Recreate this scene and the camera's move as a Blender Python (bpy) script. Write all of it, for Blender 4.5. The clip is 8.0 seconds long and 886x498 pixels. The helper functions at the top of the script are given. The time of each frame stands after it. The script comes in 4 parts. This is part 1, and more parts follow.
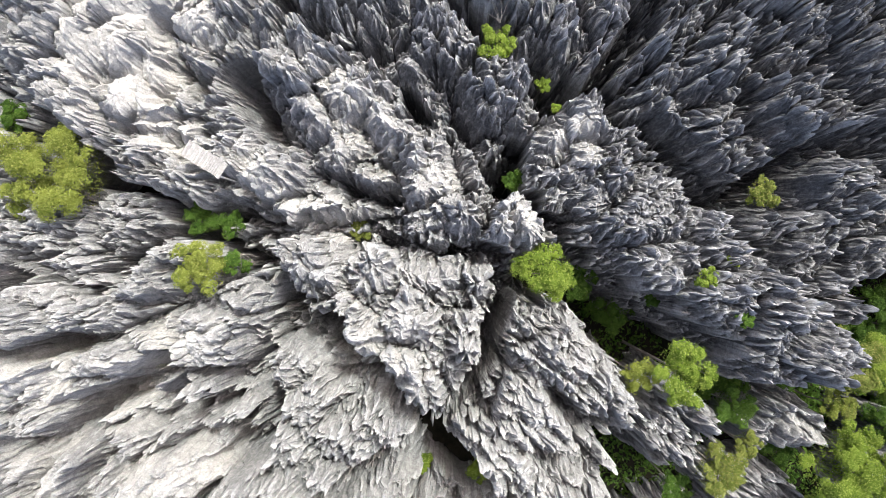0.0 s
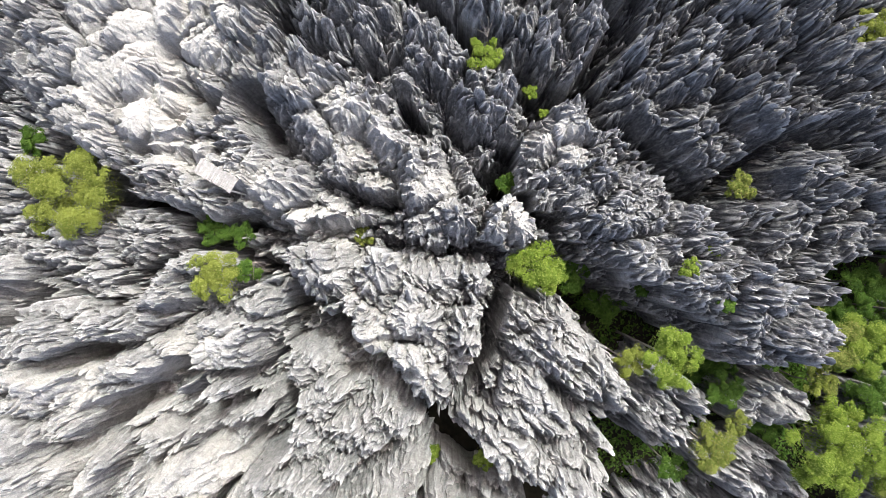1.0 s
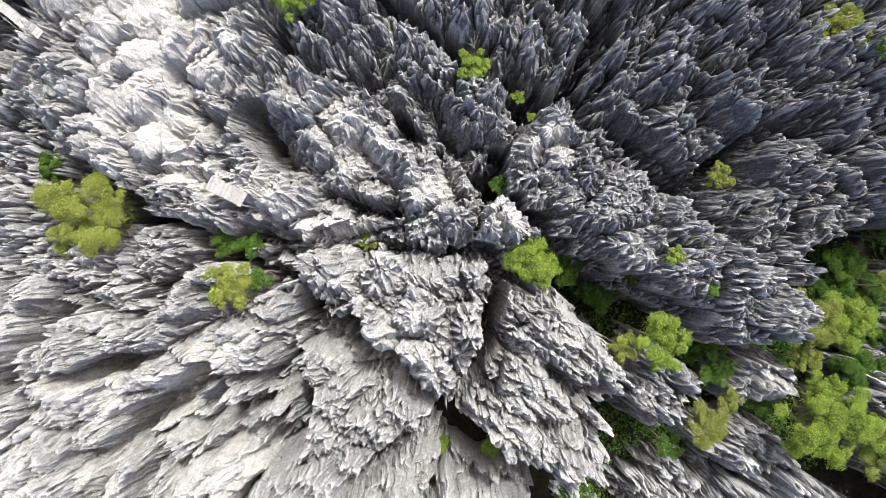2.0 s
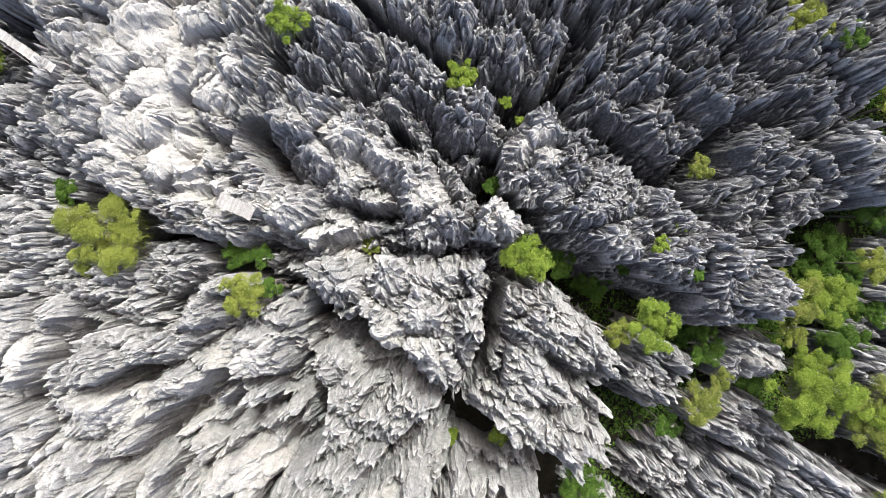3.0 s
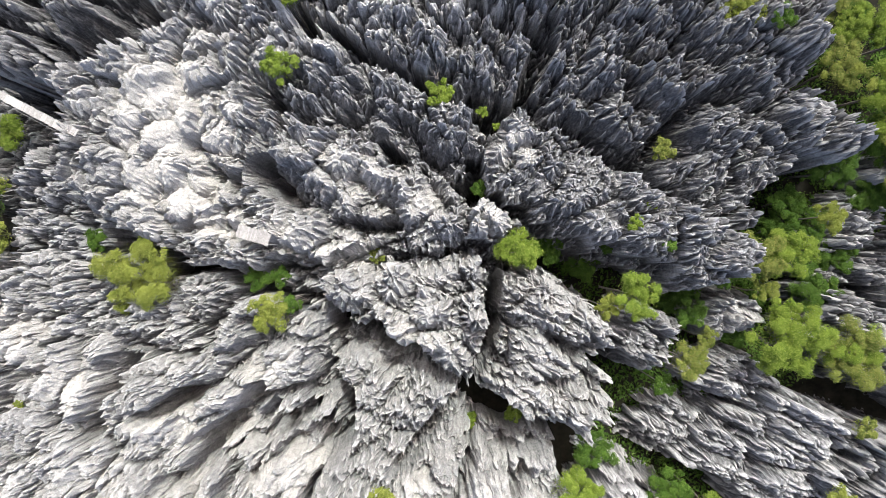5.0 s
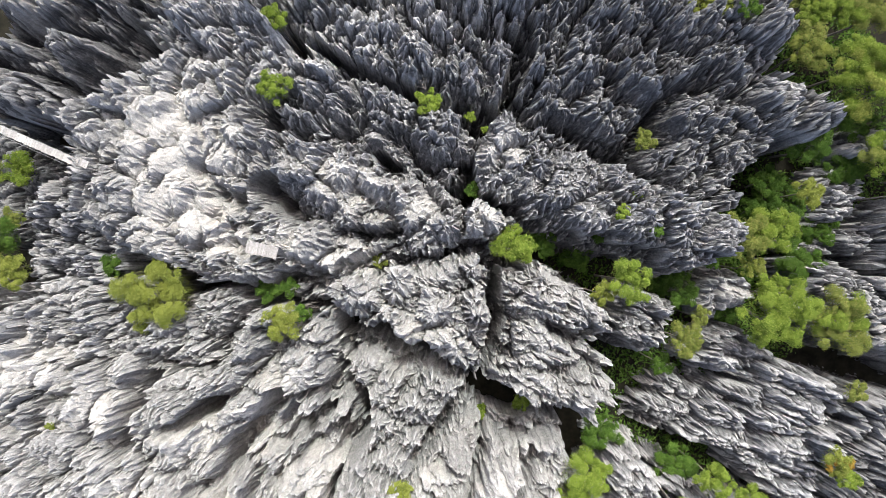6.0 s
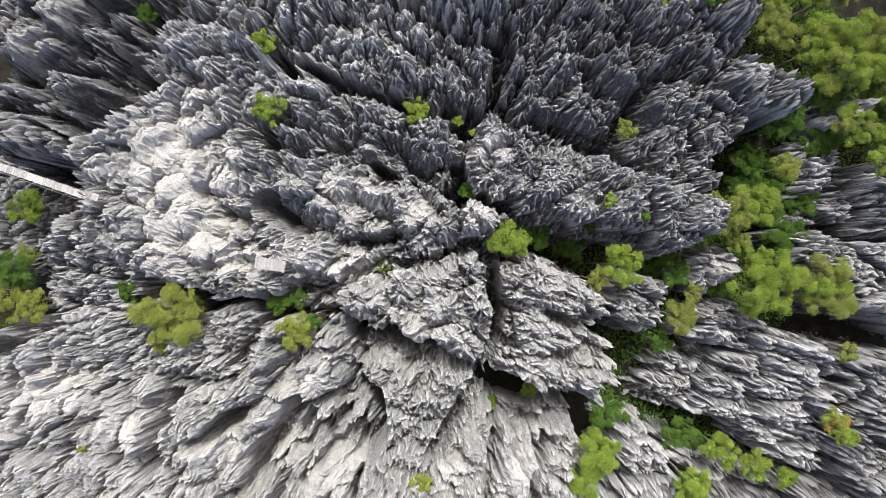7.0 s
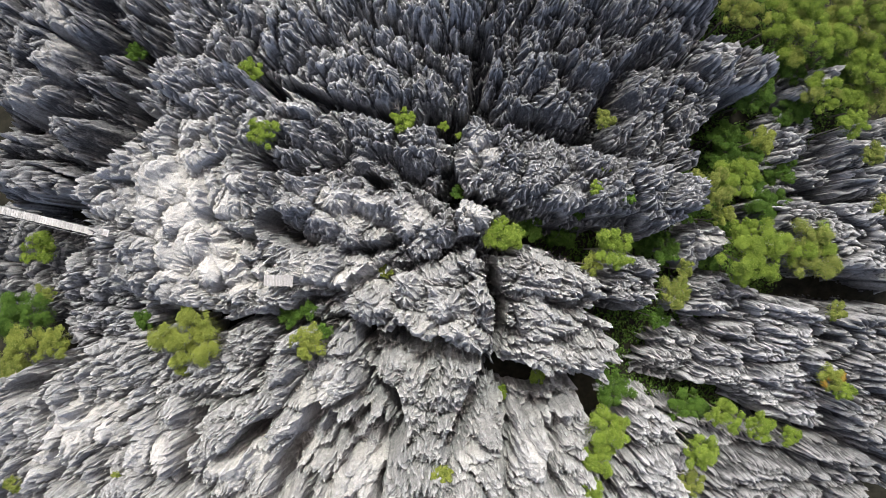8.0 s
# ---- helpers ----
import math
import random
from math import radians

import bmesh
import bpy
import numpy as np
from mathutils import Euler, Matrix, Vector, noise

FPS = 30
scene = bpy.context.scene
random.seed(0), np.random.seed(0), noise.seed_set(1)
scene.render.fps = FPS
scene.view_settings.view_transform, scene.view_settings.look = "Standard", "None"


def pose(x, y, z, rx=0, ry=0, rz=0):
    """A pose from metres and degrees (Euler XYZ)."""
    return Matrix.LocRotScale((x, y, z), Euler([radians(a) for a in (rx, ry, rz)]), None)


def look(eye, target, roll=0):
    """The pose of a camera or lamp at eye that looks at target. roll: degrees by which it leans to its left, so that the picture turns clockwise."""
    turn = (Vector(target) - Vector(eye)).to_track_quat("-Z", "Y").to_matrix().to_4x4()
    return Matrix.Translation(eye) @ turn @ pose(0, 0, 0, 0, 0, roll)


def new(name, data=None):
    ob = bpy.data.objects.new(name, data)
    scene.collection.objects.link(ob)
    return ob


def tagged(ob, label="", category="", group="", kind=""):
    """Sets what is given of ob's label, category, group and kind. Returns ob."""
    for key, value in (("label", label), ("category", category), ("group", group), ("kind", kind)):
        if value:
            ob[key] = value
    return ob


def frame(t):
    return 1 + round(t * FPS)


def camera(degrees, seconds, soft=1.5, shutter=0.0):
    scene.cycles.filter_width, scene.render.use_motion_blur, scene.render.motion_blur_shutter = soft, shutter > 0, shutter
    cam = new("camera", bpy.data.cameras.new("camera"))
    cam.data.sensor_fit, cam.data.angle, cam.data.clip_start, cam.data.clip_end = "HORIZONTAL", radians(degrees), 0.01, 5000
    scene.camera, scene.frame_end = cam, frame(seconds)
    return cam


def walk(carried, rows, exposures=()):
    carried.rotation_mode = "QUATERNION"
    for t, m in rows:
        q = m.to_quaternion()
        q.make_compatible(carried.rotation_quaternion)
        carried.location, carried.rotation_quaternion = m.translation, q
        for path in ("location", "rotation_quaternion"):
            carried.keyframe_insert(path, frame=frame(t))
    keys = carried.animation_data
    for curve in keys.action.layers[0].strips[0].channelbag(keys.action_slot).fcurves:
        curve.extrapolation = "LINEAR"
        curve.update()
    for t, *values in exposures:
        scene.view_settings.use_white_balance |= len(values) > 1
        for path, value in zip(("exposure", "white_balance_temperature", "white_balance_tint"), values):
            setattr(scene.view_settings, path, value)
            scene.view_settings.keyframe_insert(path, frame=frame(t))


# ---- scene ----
cam = camera(71.0, 8.0, 0.85)
# the drone climbs straight up while it turns: seconds, x, y, z, heading
ROWS = [
    (0.0, 0.07, -0.07, 44.01, -0.31), (0.5, 0.12, -0.04, 45.44, -1.40), (1.0, 0.17, -0.02, 46.86, -2.55),
    (1.5, 0.20, -0.02, 48.27, -3.92), (3.0, 0.32, -0.02, 52.59, -8.42), (3.5, 0.36, -0.03, 54.03, -10.08),
    (4.0, 0.40, -0.03, 55.48, -11.75), (4.5, 0.43, -0.04, 56.93, -13.53), (6.0, 0.56, -0.06, 61.29, -19.53),
    (6.5, 0.60, -0.09, 62.75, -21.82), (7.0, 0.64, -0.13, 64.17, -24.27), (7.5, 0.70, -0.18, 65.59, -27.00),
    (8.0, 0.77, -0.25, 66.99, -29.88),
]
walk(cam, [(t, pose(x, y, z, 0.30, 0.83, turn)) for t, x, y, z, turn in ROWS], [(0.0, 1.62), (4.0, 1.54), (6.0, 1.45), (8.0, 1.21)])

# ---- light ----
SUN_AZIMUTH, SUN_HEIGHT = 60.0, 61.0  # degrees, counted from +x to +y, and above the horizon
world = bpy.data.worlds.new("sky")
scene.world = world
world.use_nodes = True
sky = world.node_tree.nodes.new("ShaderNodeTexSky")
sky.sky_type, sky.sun_disc = "NISHITA", False
sky.air_density, sky.dust_density, sky.ozone_density = 0.6, 5.0, 0.6
sky.sun_elevation, sky.sun_rotation = radians(SUN_HEIGHT), radians(90 - SUN_AZIMUTH)
world.node_tree.links.new(sky.outputs[0], world.node_tree.nodes["Background"].inputs[0])
world.node_tree.nodes["Background"].inputs[1].default_value = 0.15
sun = new("sun", bpy.data.lights.new("sun", "SUN"))
sun.data.energy, sun.data.angle, sun.data.color = 1.45, radians(5.0), (0.93, 0.985, 0.955)
s_dir = Vector((math.cos(radians(SUN_AZIMUTH)) * math.cos(radians(SUN_HEIGHT)), math.sin(radians(SUN_AZIMUTH)) * math.cos(radians(SUN_HEIGHT)), math.sin(radians(SUN_HEIGHT))))
sun.matrix_world = look(s_dir * 90, (0, 0, 0))


# ---- materials ----
def nodes_of(name, rough):
    mat = bpy.data.materials.new(name)
    mat.use_nodes = True
    tree = mat.node_tree
    shader = tree.nodes["Principled BSDF"]
    shader.inputs["Roughness"].default_value = rough
    shader.inputs["Specular IOR Level"].default_value = 0.06
    shader.inputs["Diffuse Roughness"].default_value = 1.0

    def node(kind, values=(), **settings):
        n = tree.nodes.new("ShaderNode" + kind)
        if "operation" in settings:
            n.operation = settings["operation"]
        if "data_type" in settings:
            n.data_type, n.blend_type = settings["data_type"], settings["blend_type"]
        if "noise_dimensions" in settings:
            n.noise_dimensions = settings["noise_dimensions"]
        if "attribute_name" in settings:
            n.attribute_name = settings["attribute_name"]
        for slot, value in values:
            if isinstance(value, bpy.types.NodeSocket):
                tree.links.new(value, n.inputs[slot])
            else:
                n.inputs[slot].default_value = value
        return n

    return mat, tree, shader, node


def mixed(node, fac, a, b, blend="MIX"):
    m = node("Mix", data_type="RGBA", blend_type=blend)
    tree = m.id_data
    for slot, value in ((0, fac), (6, a), (7, b)):
        if isinstance(value, bpy.types.NodeSocket):
            tree.links.new(value, m.inputs[slot])
        else:
            m.inputs[slot].default_value = (*value, 1) if isinstance(value, tuple) and len(value) == 3 else value
    return m.outputs[2]


def ranged(node, value, a, b, lo=0.0, hi=1.0):
    return node("MapRange", [(0, value), (1, a), (2, b), (3, lo), (4, hi)]).outputs[0]


def limestone(name, dark, mid, pale, dust, stain=(0.30, 0.24, 0.20)):
    """Karst limestone: grey with pale weathered patches, dusty level tops with top light painted in, brown stains, fine
    grain.
    """
    mat, tree, shader, node = nodes_of(name, 0.9)
    geo = node("NewGeometry")
    where = geo.outputs["Position"]
    broad = node("TexNoise", [("Vector", where), ("Scale", 0.22), ("Detail", 4.0), ("Roughness", 0.6)]).outputs[0]
    patch = node("TexNoise", [("Vector", where), ("Scale", 1.3), ("Detail", 5.0), ("Roughness", 0.65), ("Distortion", 0.4)]).outputs[0]
    grain = node("TexNoise", [("Vector", where), ("Scale", 7.0), ("Detail", 5.0), ("Roughness", 0.75)]).outputs[0]
    streak = node("TexNoise", [("Vector", node("VectorMath", [(0, where), (1, (7.0, 7.0, 0.9))], operation="MULTIPLY").outputs[0]), ("Scale", 1.0), ("Detail", 3.0)]).outputs[0]
    colour = mixed(node, ranged(node, patch, 0.36, 0.62), dark, mid)
    colour = mixed(node, ranged(node, streak, 0.45, 0.70, 0.0, 0.35), colour, pale)
    band = node("TexNoise", [("Vector", node("VectorMath", [(0, where), (1, (0.7, 0.7, 3.2))], operation="MULTIPLY").outputs[0]), ("Scale", 1.0), ("Detail", 4.0), ("Roughness", 0.6)]).outputs[0]
    colour = mixed(node, ranged(node, band, 0.40, 0.60, 0.0, 0.45), colour, dark)
    # level faces go paler than steep ones: dust, and top light put into colour
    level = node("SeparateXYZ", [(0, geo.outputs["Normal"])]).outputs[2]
    lit_tops = node("Math", [(0, ranged(node, level, 0.35, 0.85)), (1, ranged(node, broad, 0.35, 0.6, 0.35, 1.0))], operation="MULTIPLY").outputs[0]
    colour = mixed(node, node("Math", [(0, lit_tops), (1, dust)], operation="MULTIPLY").outputs[0], colour, pale)
    worn = node("Attribute", attribute_name="worn").outputs["Fac"]
    colour = mixed(node, ranged(node, node("Math", [(0, worn), (1, patch)], operation="MULTIPLY").outputs[0], 0.04, 0.46, 0.0, 0.9), colour, (0.485, 0.47, 0.44))
    # crest edges mixed to pale: wear plus a painted highlight
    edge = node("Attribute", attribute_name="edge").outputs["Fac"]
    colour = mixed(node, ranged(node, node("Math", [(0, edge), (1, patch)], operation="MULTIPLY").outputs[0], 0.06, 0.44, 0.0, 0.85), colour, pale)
    brown = node("TexNoise", [("Vector", where), ("Scale", 0.5), ("Detail", 3.0), ("W", 3.0)], noise_dimensions="4D").outputs[0]
    colour = mixed(node, ranged(node, brown, 0.60, 0.75, 0.0, 0.28), colour, stain)
    colour = mixed(node, 0.6, colour, mixed(node, ranged(node, grain, 0.34, 0.66), (0.42, 0.42, 0.42), (1.16, 1.16, 1.15)), "MULTIPLY")
    piece = ranged(node, node("ObjectInfo").outputs["Random"], 0, 1, 0.88, 1.08)
    colour = mixed(node, 1.0, colour, node("CombineColor", [(0, piece), (1, piece), (2, piece)]).outputs[0], "MULTIPLY")
    tree.links.new(colour, shader.inputs["Base Color"])
    fine = node("TexNoise", [("Vector", where), ("Scale", 14.0), ("Detail", 6.0), ("Roughness", 0.75)]).outputs[0]
    pits = node("TexVoronoi", [("Vector", node("VectorMath", [(0, where), (1, (5.0, 5.0, 1.6))], operation="MULTIPLY").outputs[0]), ("Scale", 1.0), ("Detail", 2.0), ("Randomness", 1.0)]).outputs[0]
    relief = node("Math", [(0, fine), (1, streak)], operation="ADD").outputs[0]
    relief = node("Math", [(0, relief), (1, node("Math", [(0, pits), (1, -1.1)], operation="MULTIPLY").outputs[0])], operation="ADD").outputs[0]
    tree.links.new(node("Bump", [("Strength", 0.75), ("Distance", 0.075), ("Height", relief)]).outputs[0], shader.inputs["Normal"])
    return mat


def leafy(name, a, b, c):
    mat, tree, shader, node = nodes_of(name, 0.55)
    one = node("NewGeometry").outputs["Random Per Island"]
    clump = node("TexNoise", [("Vector", node("NewGeometry").outputs["Position"]), ("Scale", 0.9), ("Detail", 2.0)]).outputs[0]
    colour = mixed(node, ranged(node, clump, 0.35, 0.65), a, b)
    colour = mixed(node, ranged(node, one, 0.55, 1.0), colour, c)
    tree.links.new(colour, shader.inputs["Base Color"])
    glow = node("BsdfTranslucent", [(0, colour)])
    both = node("MixShader", [(0, 0.30), (1, shader.outputs[0]), (2, glow.outputs[0])])
    tree.links.new(both.outputs[0], tree.nodes["Material Output"].inputs[0])
    return mat


def plain(name, a, b, scale, rough=0.85, bump=0.02, stretch=(1, 1, 1)):
    mat, tree, shader, node = nodes_of(name, rough)
    at = node("VectorMath", [(0, node("NewGeometry").outputs["Position"]), (1, stretch)], operation="MULTIPLY").outputs[0]
    n1 = node("TexNoise", [("Vector", at), ("Scale", scale), ("Detail", 5.0), ("Roughness", 0.65)]).outputs[0]
    colour = mixed(node, ranged(node, n1, 0.32, 0.68), a, b)
    piece = ranged(node, node("ObjectInfo").outputs["Random"], 0, 1, 0.75, 1.1)
    colour = mixed(node, 1.0, colour, node("CombineColor", [(0, piece), (1, piece), (2, piece)]).outputs[0], "MULTIPLY")
    tree.links.new(colour, shader.inputs["Base Color"])
    tree.links.new(node("Bump", [("Strength", 0.6), ("Distance", bump), ("Height", n1)]).outputs[0], shader.inputs["Normal"])
    return mat


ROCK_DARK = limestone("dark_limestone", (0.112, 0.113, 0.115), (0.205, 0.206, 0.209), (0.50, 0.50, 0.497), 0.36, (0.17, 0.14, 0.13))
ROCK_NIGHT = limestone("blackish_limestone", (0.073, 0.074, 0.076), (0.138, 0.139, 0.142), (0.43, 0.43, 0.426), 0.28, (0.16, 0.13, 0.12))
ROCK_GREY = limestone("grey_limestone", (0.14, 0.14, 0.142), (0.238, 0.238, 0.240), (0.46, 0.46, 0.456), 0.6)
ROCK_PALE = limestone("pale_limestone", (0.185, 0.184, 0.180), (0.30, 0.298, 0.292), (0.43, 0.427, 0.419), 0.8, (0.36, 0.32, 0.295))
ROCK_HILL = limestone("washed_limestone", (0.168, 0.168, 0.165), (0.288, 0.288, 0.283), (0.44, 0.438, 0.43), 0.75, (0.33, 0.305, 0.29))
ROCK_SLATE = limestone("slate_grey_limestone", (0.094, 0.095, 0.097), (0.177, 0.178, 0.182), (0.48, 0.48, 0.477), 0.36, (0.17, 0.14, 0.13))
# dark rock made darker still: shade of chasm and canyon sides put into colour
ROCK_DARK_SHADED = limestone("dark_shaded_limestone", (0.060, 0.060, 0.062), (0.112, 0.112, 0.115), (0.34, 0.34, 0.337), 0.22, (0.14, 0.11, 0.10))
# soil and litter darkened to near black: canyon shade put into the colour
SOIL = plain("shaded_leaf_litter", (0.012, 0.012, 0.009), (0.034, 0.031, 0.022), 0.8, 0.95, 0.1)
BARK = plain("bark", (0.09, 0.08, 0.07), (0.22, 0.20, 0.18), 6.0, 0.9, 0.02)
PLANK = plain("weathered_planks", (0.36, 0.35, 0.325), (0.54, 0.525, 0.495), 5.0, 0.8, 0.01)
DECKING = plain("trodden_decking", (0.31, 0.295, 0.275), (0.47, 0.45, 0.43), 5.0, 0.85, 0.01)
CABLE = plain("dark_steel_cable", (0.03, 0.03, 0.03), (0.07, 0.07, 0.07), 9.0, 0.6, 0.005)
ROPE = plain("steel_rope", (0.20, 0.20, 0.20), (0.36, 0.36, 0.35), 9.0, 0.6, 0.005)
LEAF_YELLOW = leafy("yellow_green_leaves", (0.125, 0.155, 0.026), (0.215, 0.25, 0.046), (0.32, 0.35, 0.10))
LEAF_FRESH = leafy("fresh_green_leaves", (0.095, 0.15, 0.018), (0.185, 0.26, 0.036), (0.30, 0.365, 0.085))
LEAF_RUST = leafy("rust_coloured_leaves", (0.19, 0.11, 0.02), (0.30, 0.19, 0.035), (0.38, 0.29, 0.07))
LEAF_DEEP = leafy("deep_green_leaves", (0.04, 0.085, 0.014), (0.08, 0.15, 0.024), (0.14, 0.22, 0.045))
LEAF_OLIVE = leafy("olive_leaves", (0.11, 0.145, 0.026), (0.19, 0.225, 0.05), (0.30, 0.30, 0.10))


def part(name, data, material, parent, label=""):
    ob = new(name, data)
    if material is not None and not data.materials:
        data.materials.append(material)
    ob.parent = parent
    return tagged(ob, label)


def mesh_of(name, verts, quads, smooth=True):
    """A mesh from arrays of places and four-cornered faces."""
    me = bpy.data.meshes.new(name)
    n = len(quads)
    me.vertices.add(len(verts))
    me.vertices.foreach_set("co", np.asarray(verts, np.float32).ravel())
    me.loops.add(4 * n)
    me.loops.foreach_set("vertex_index", np.asarray(quads, np.int32).ravel())
    me.polygons.add(n)
    me.polygons.foreach_set("loop_start", np.arange(0, 4 * n, 4, dtype=np.int32))
    me.polygons.foreach_set("use_smooth", np.full(n, smooth))
    me.update(calc_edges=True)
    return me


# ---- noise ----
def hashed(ix, iy, seed):
    h = (ix.astype(np.int64) * 374761393 + iy.astype(np.int64) * 668265263 + seed * 2246822519) & 0xFFFFFFFF
    h = ((h ^ (h >> 13)) * 1274126177) & 0xFFFFFFFF
    h = ((h ^ (h >> 16)) * 2654435761) & 0xFFFFFFFF
    return ((h ^ (h >> 15)) & 0xFFFFFF) / float(0xFFFFFF)


def smooth_noise(x, y, seed):
    ix, iy = np.floor(x), np.floor(y)
    fx, fy = x - ix, y - iy
    fx, fy = fx * fx * fx * (fx * (fx * 6 - 15) + 10), fy * fy * fy * (fy * (fy * 6 - 15) + 10)
    a, b = hashed(ix, iy, seed), hashed(ix + 1, iy, seed)
    c, d = hashed(ix, iy + 1, seed), hashed(ix + 1, iy + 1, seed)
    return (a + (b - a) * fx) * (1 - fy) + (c + (d - c) * fx) * fy - 0.5


def octaves(x, y, seed, count):
    out, size = np.zeros_like(x), 1.0
    for k in range(count):
        out += smooth_noise(x * 2.03**k + 17.3 * k, y * 2.03**k - 9.1 * k, seed + k) * size
        size *= 0.5
    return out


def cells(u, v, seed):
    """Uneven cells: 0 on the joint to 1 in the middle, the cell's number and its random value, and the offset from its middle."""
    iu, iv = np.floor(u), np.floor(v)
    f1, f2 = np.full_like(u, 9.0), np.full_like(u, 9.0)
    cu, cv, du, dv = np.zeros_like(u), np.zeros_like(u), np.zeros_like(u), np.zeros_like(u)
    for j in (-1, 0, 1):
        for i in (-1, 0, 1):
            a, b = iu + i, iv + j
            ou, ov = a + 0.5 + 0.85 * (hashed(a, b, seed) - 0.5) - u, b + 0.5 + 0.85 * (hashed(a, b, seed + 7) - 0.5) - v
            d = np.sqrt(ou * ou + ov * ov)
            near = d < f1
            f2 = np.where(near, f1, np.minimum(f2, d))
            f1 = np.where(near, d, f1)
            cu, cv = np.where(near, a, cu), np.where(near, b, cv)
            du, dv = np.where(near, ou, du), np.where(near, ov, dv)
    return np.clip((f2 - f1) / 0.75, 0, 1), cu, cv, hashed(cu, cv, seed + 3), du, dv


# ---- the rock ----
FLOOR = -14.0
x = -56.0
xs = [x]
while x < 56:
    x += 0.067 if -33 < x < 33 else 0.132 if -46 < x < 46 else 0.16
    xs.append(x)
y = -48.0
ys = [y]
while y < 54:
    y += 0.067 if -20 < y < 20 else 0.132 if -36 < y < 36 else 0.16
    ys.append(y)
GX, GY = np.meshgrid(np.array(xs), np.array(ys), indexing="ij")
HEIGHT = np.full(GX.shape, FLOOR - 2.0)
OWNER = np.full(GX.shape, -1, np.int32)
CELL = np.zeros(GX.shape, np.int64)
# one bend of all outlines and joints, broad and fine
BEND_X = 1.5 * octaves(GX / 5.0, GY / 5.0, 11, 3) + 0.30 * octaves(GX / 0.7, GY / 0.7, 12, 2)
BEND_Y = 1.5 * octaves(GX / 5.0, GY / 5.0, 21, 3) + 0.30 * octaves(GX / 0.7, GY / 0.7, 22, 2)
FLUTE_X = 0.20 * octaves(GX / 0.34, GY / 0.34, 31, 2)
FLUTE_Y = 0.20 * octaves(GX / 0.34, GY / 0.34, 41, 2)

# how each kind of rock breaks up: towers and blades as (size, height, sharpness, tilt), crests (size, height), sheets (spacing, height),
# fissures (spacing, depth), scales (size, height), valleys (spacing, depth)
STYLES = {
    "blades": ((4.8, 3.4, 0.7, 0.8), (1.65, 1.7, 0.7, 1.0), (0.80, 0.8), (0.55, 0.45), (0.60, 0.40), (0.95, 0.45), (7.0, 0.8)),
    "curls": ((3.6, 2.4, 0.6, 0.9), (1.5, 0.8, 0.65, 0.8), (0.95, 0.80), (0.60, 0.45), (0.62, 0.42), (0.95, 0.45), (6.0, 1.4)),
    "slabs": ((4.6, 2.5, 0.75, 0.40), (2.0, 1.0, 0.6, 0.5), (0.9, 0.20), (0.70, 0.55), (0.60, 0.65), (1.1, 0.75), (5.0, 3.2)),
    "ribs": ((4.4, 2.4, 0.5, 1.0), (1.0, 0.9, 0.5, 0.6), (0.8, 0.35), (0.55, 0.50), (0.5, 0.60), (0.8, 0.40), (4.5, 2.0)),
}
# solution flutes: share of the small relief that stays, spacing, depth
FLUTING = {"blades": (0.50, 1.20, 0.44), "curls": (0.22, 0.75, 0.70), "slabs": (0.50, 0.85, 0.42), "ribs": (0.24, 0.75, 0.56)}
WORN = np.zeros(GX.shape)
PITCH, DEPTH = np.ones(GX.shape), np.zeros(GX.shape)
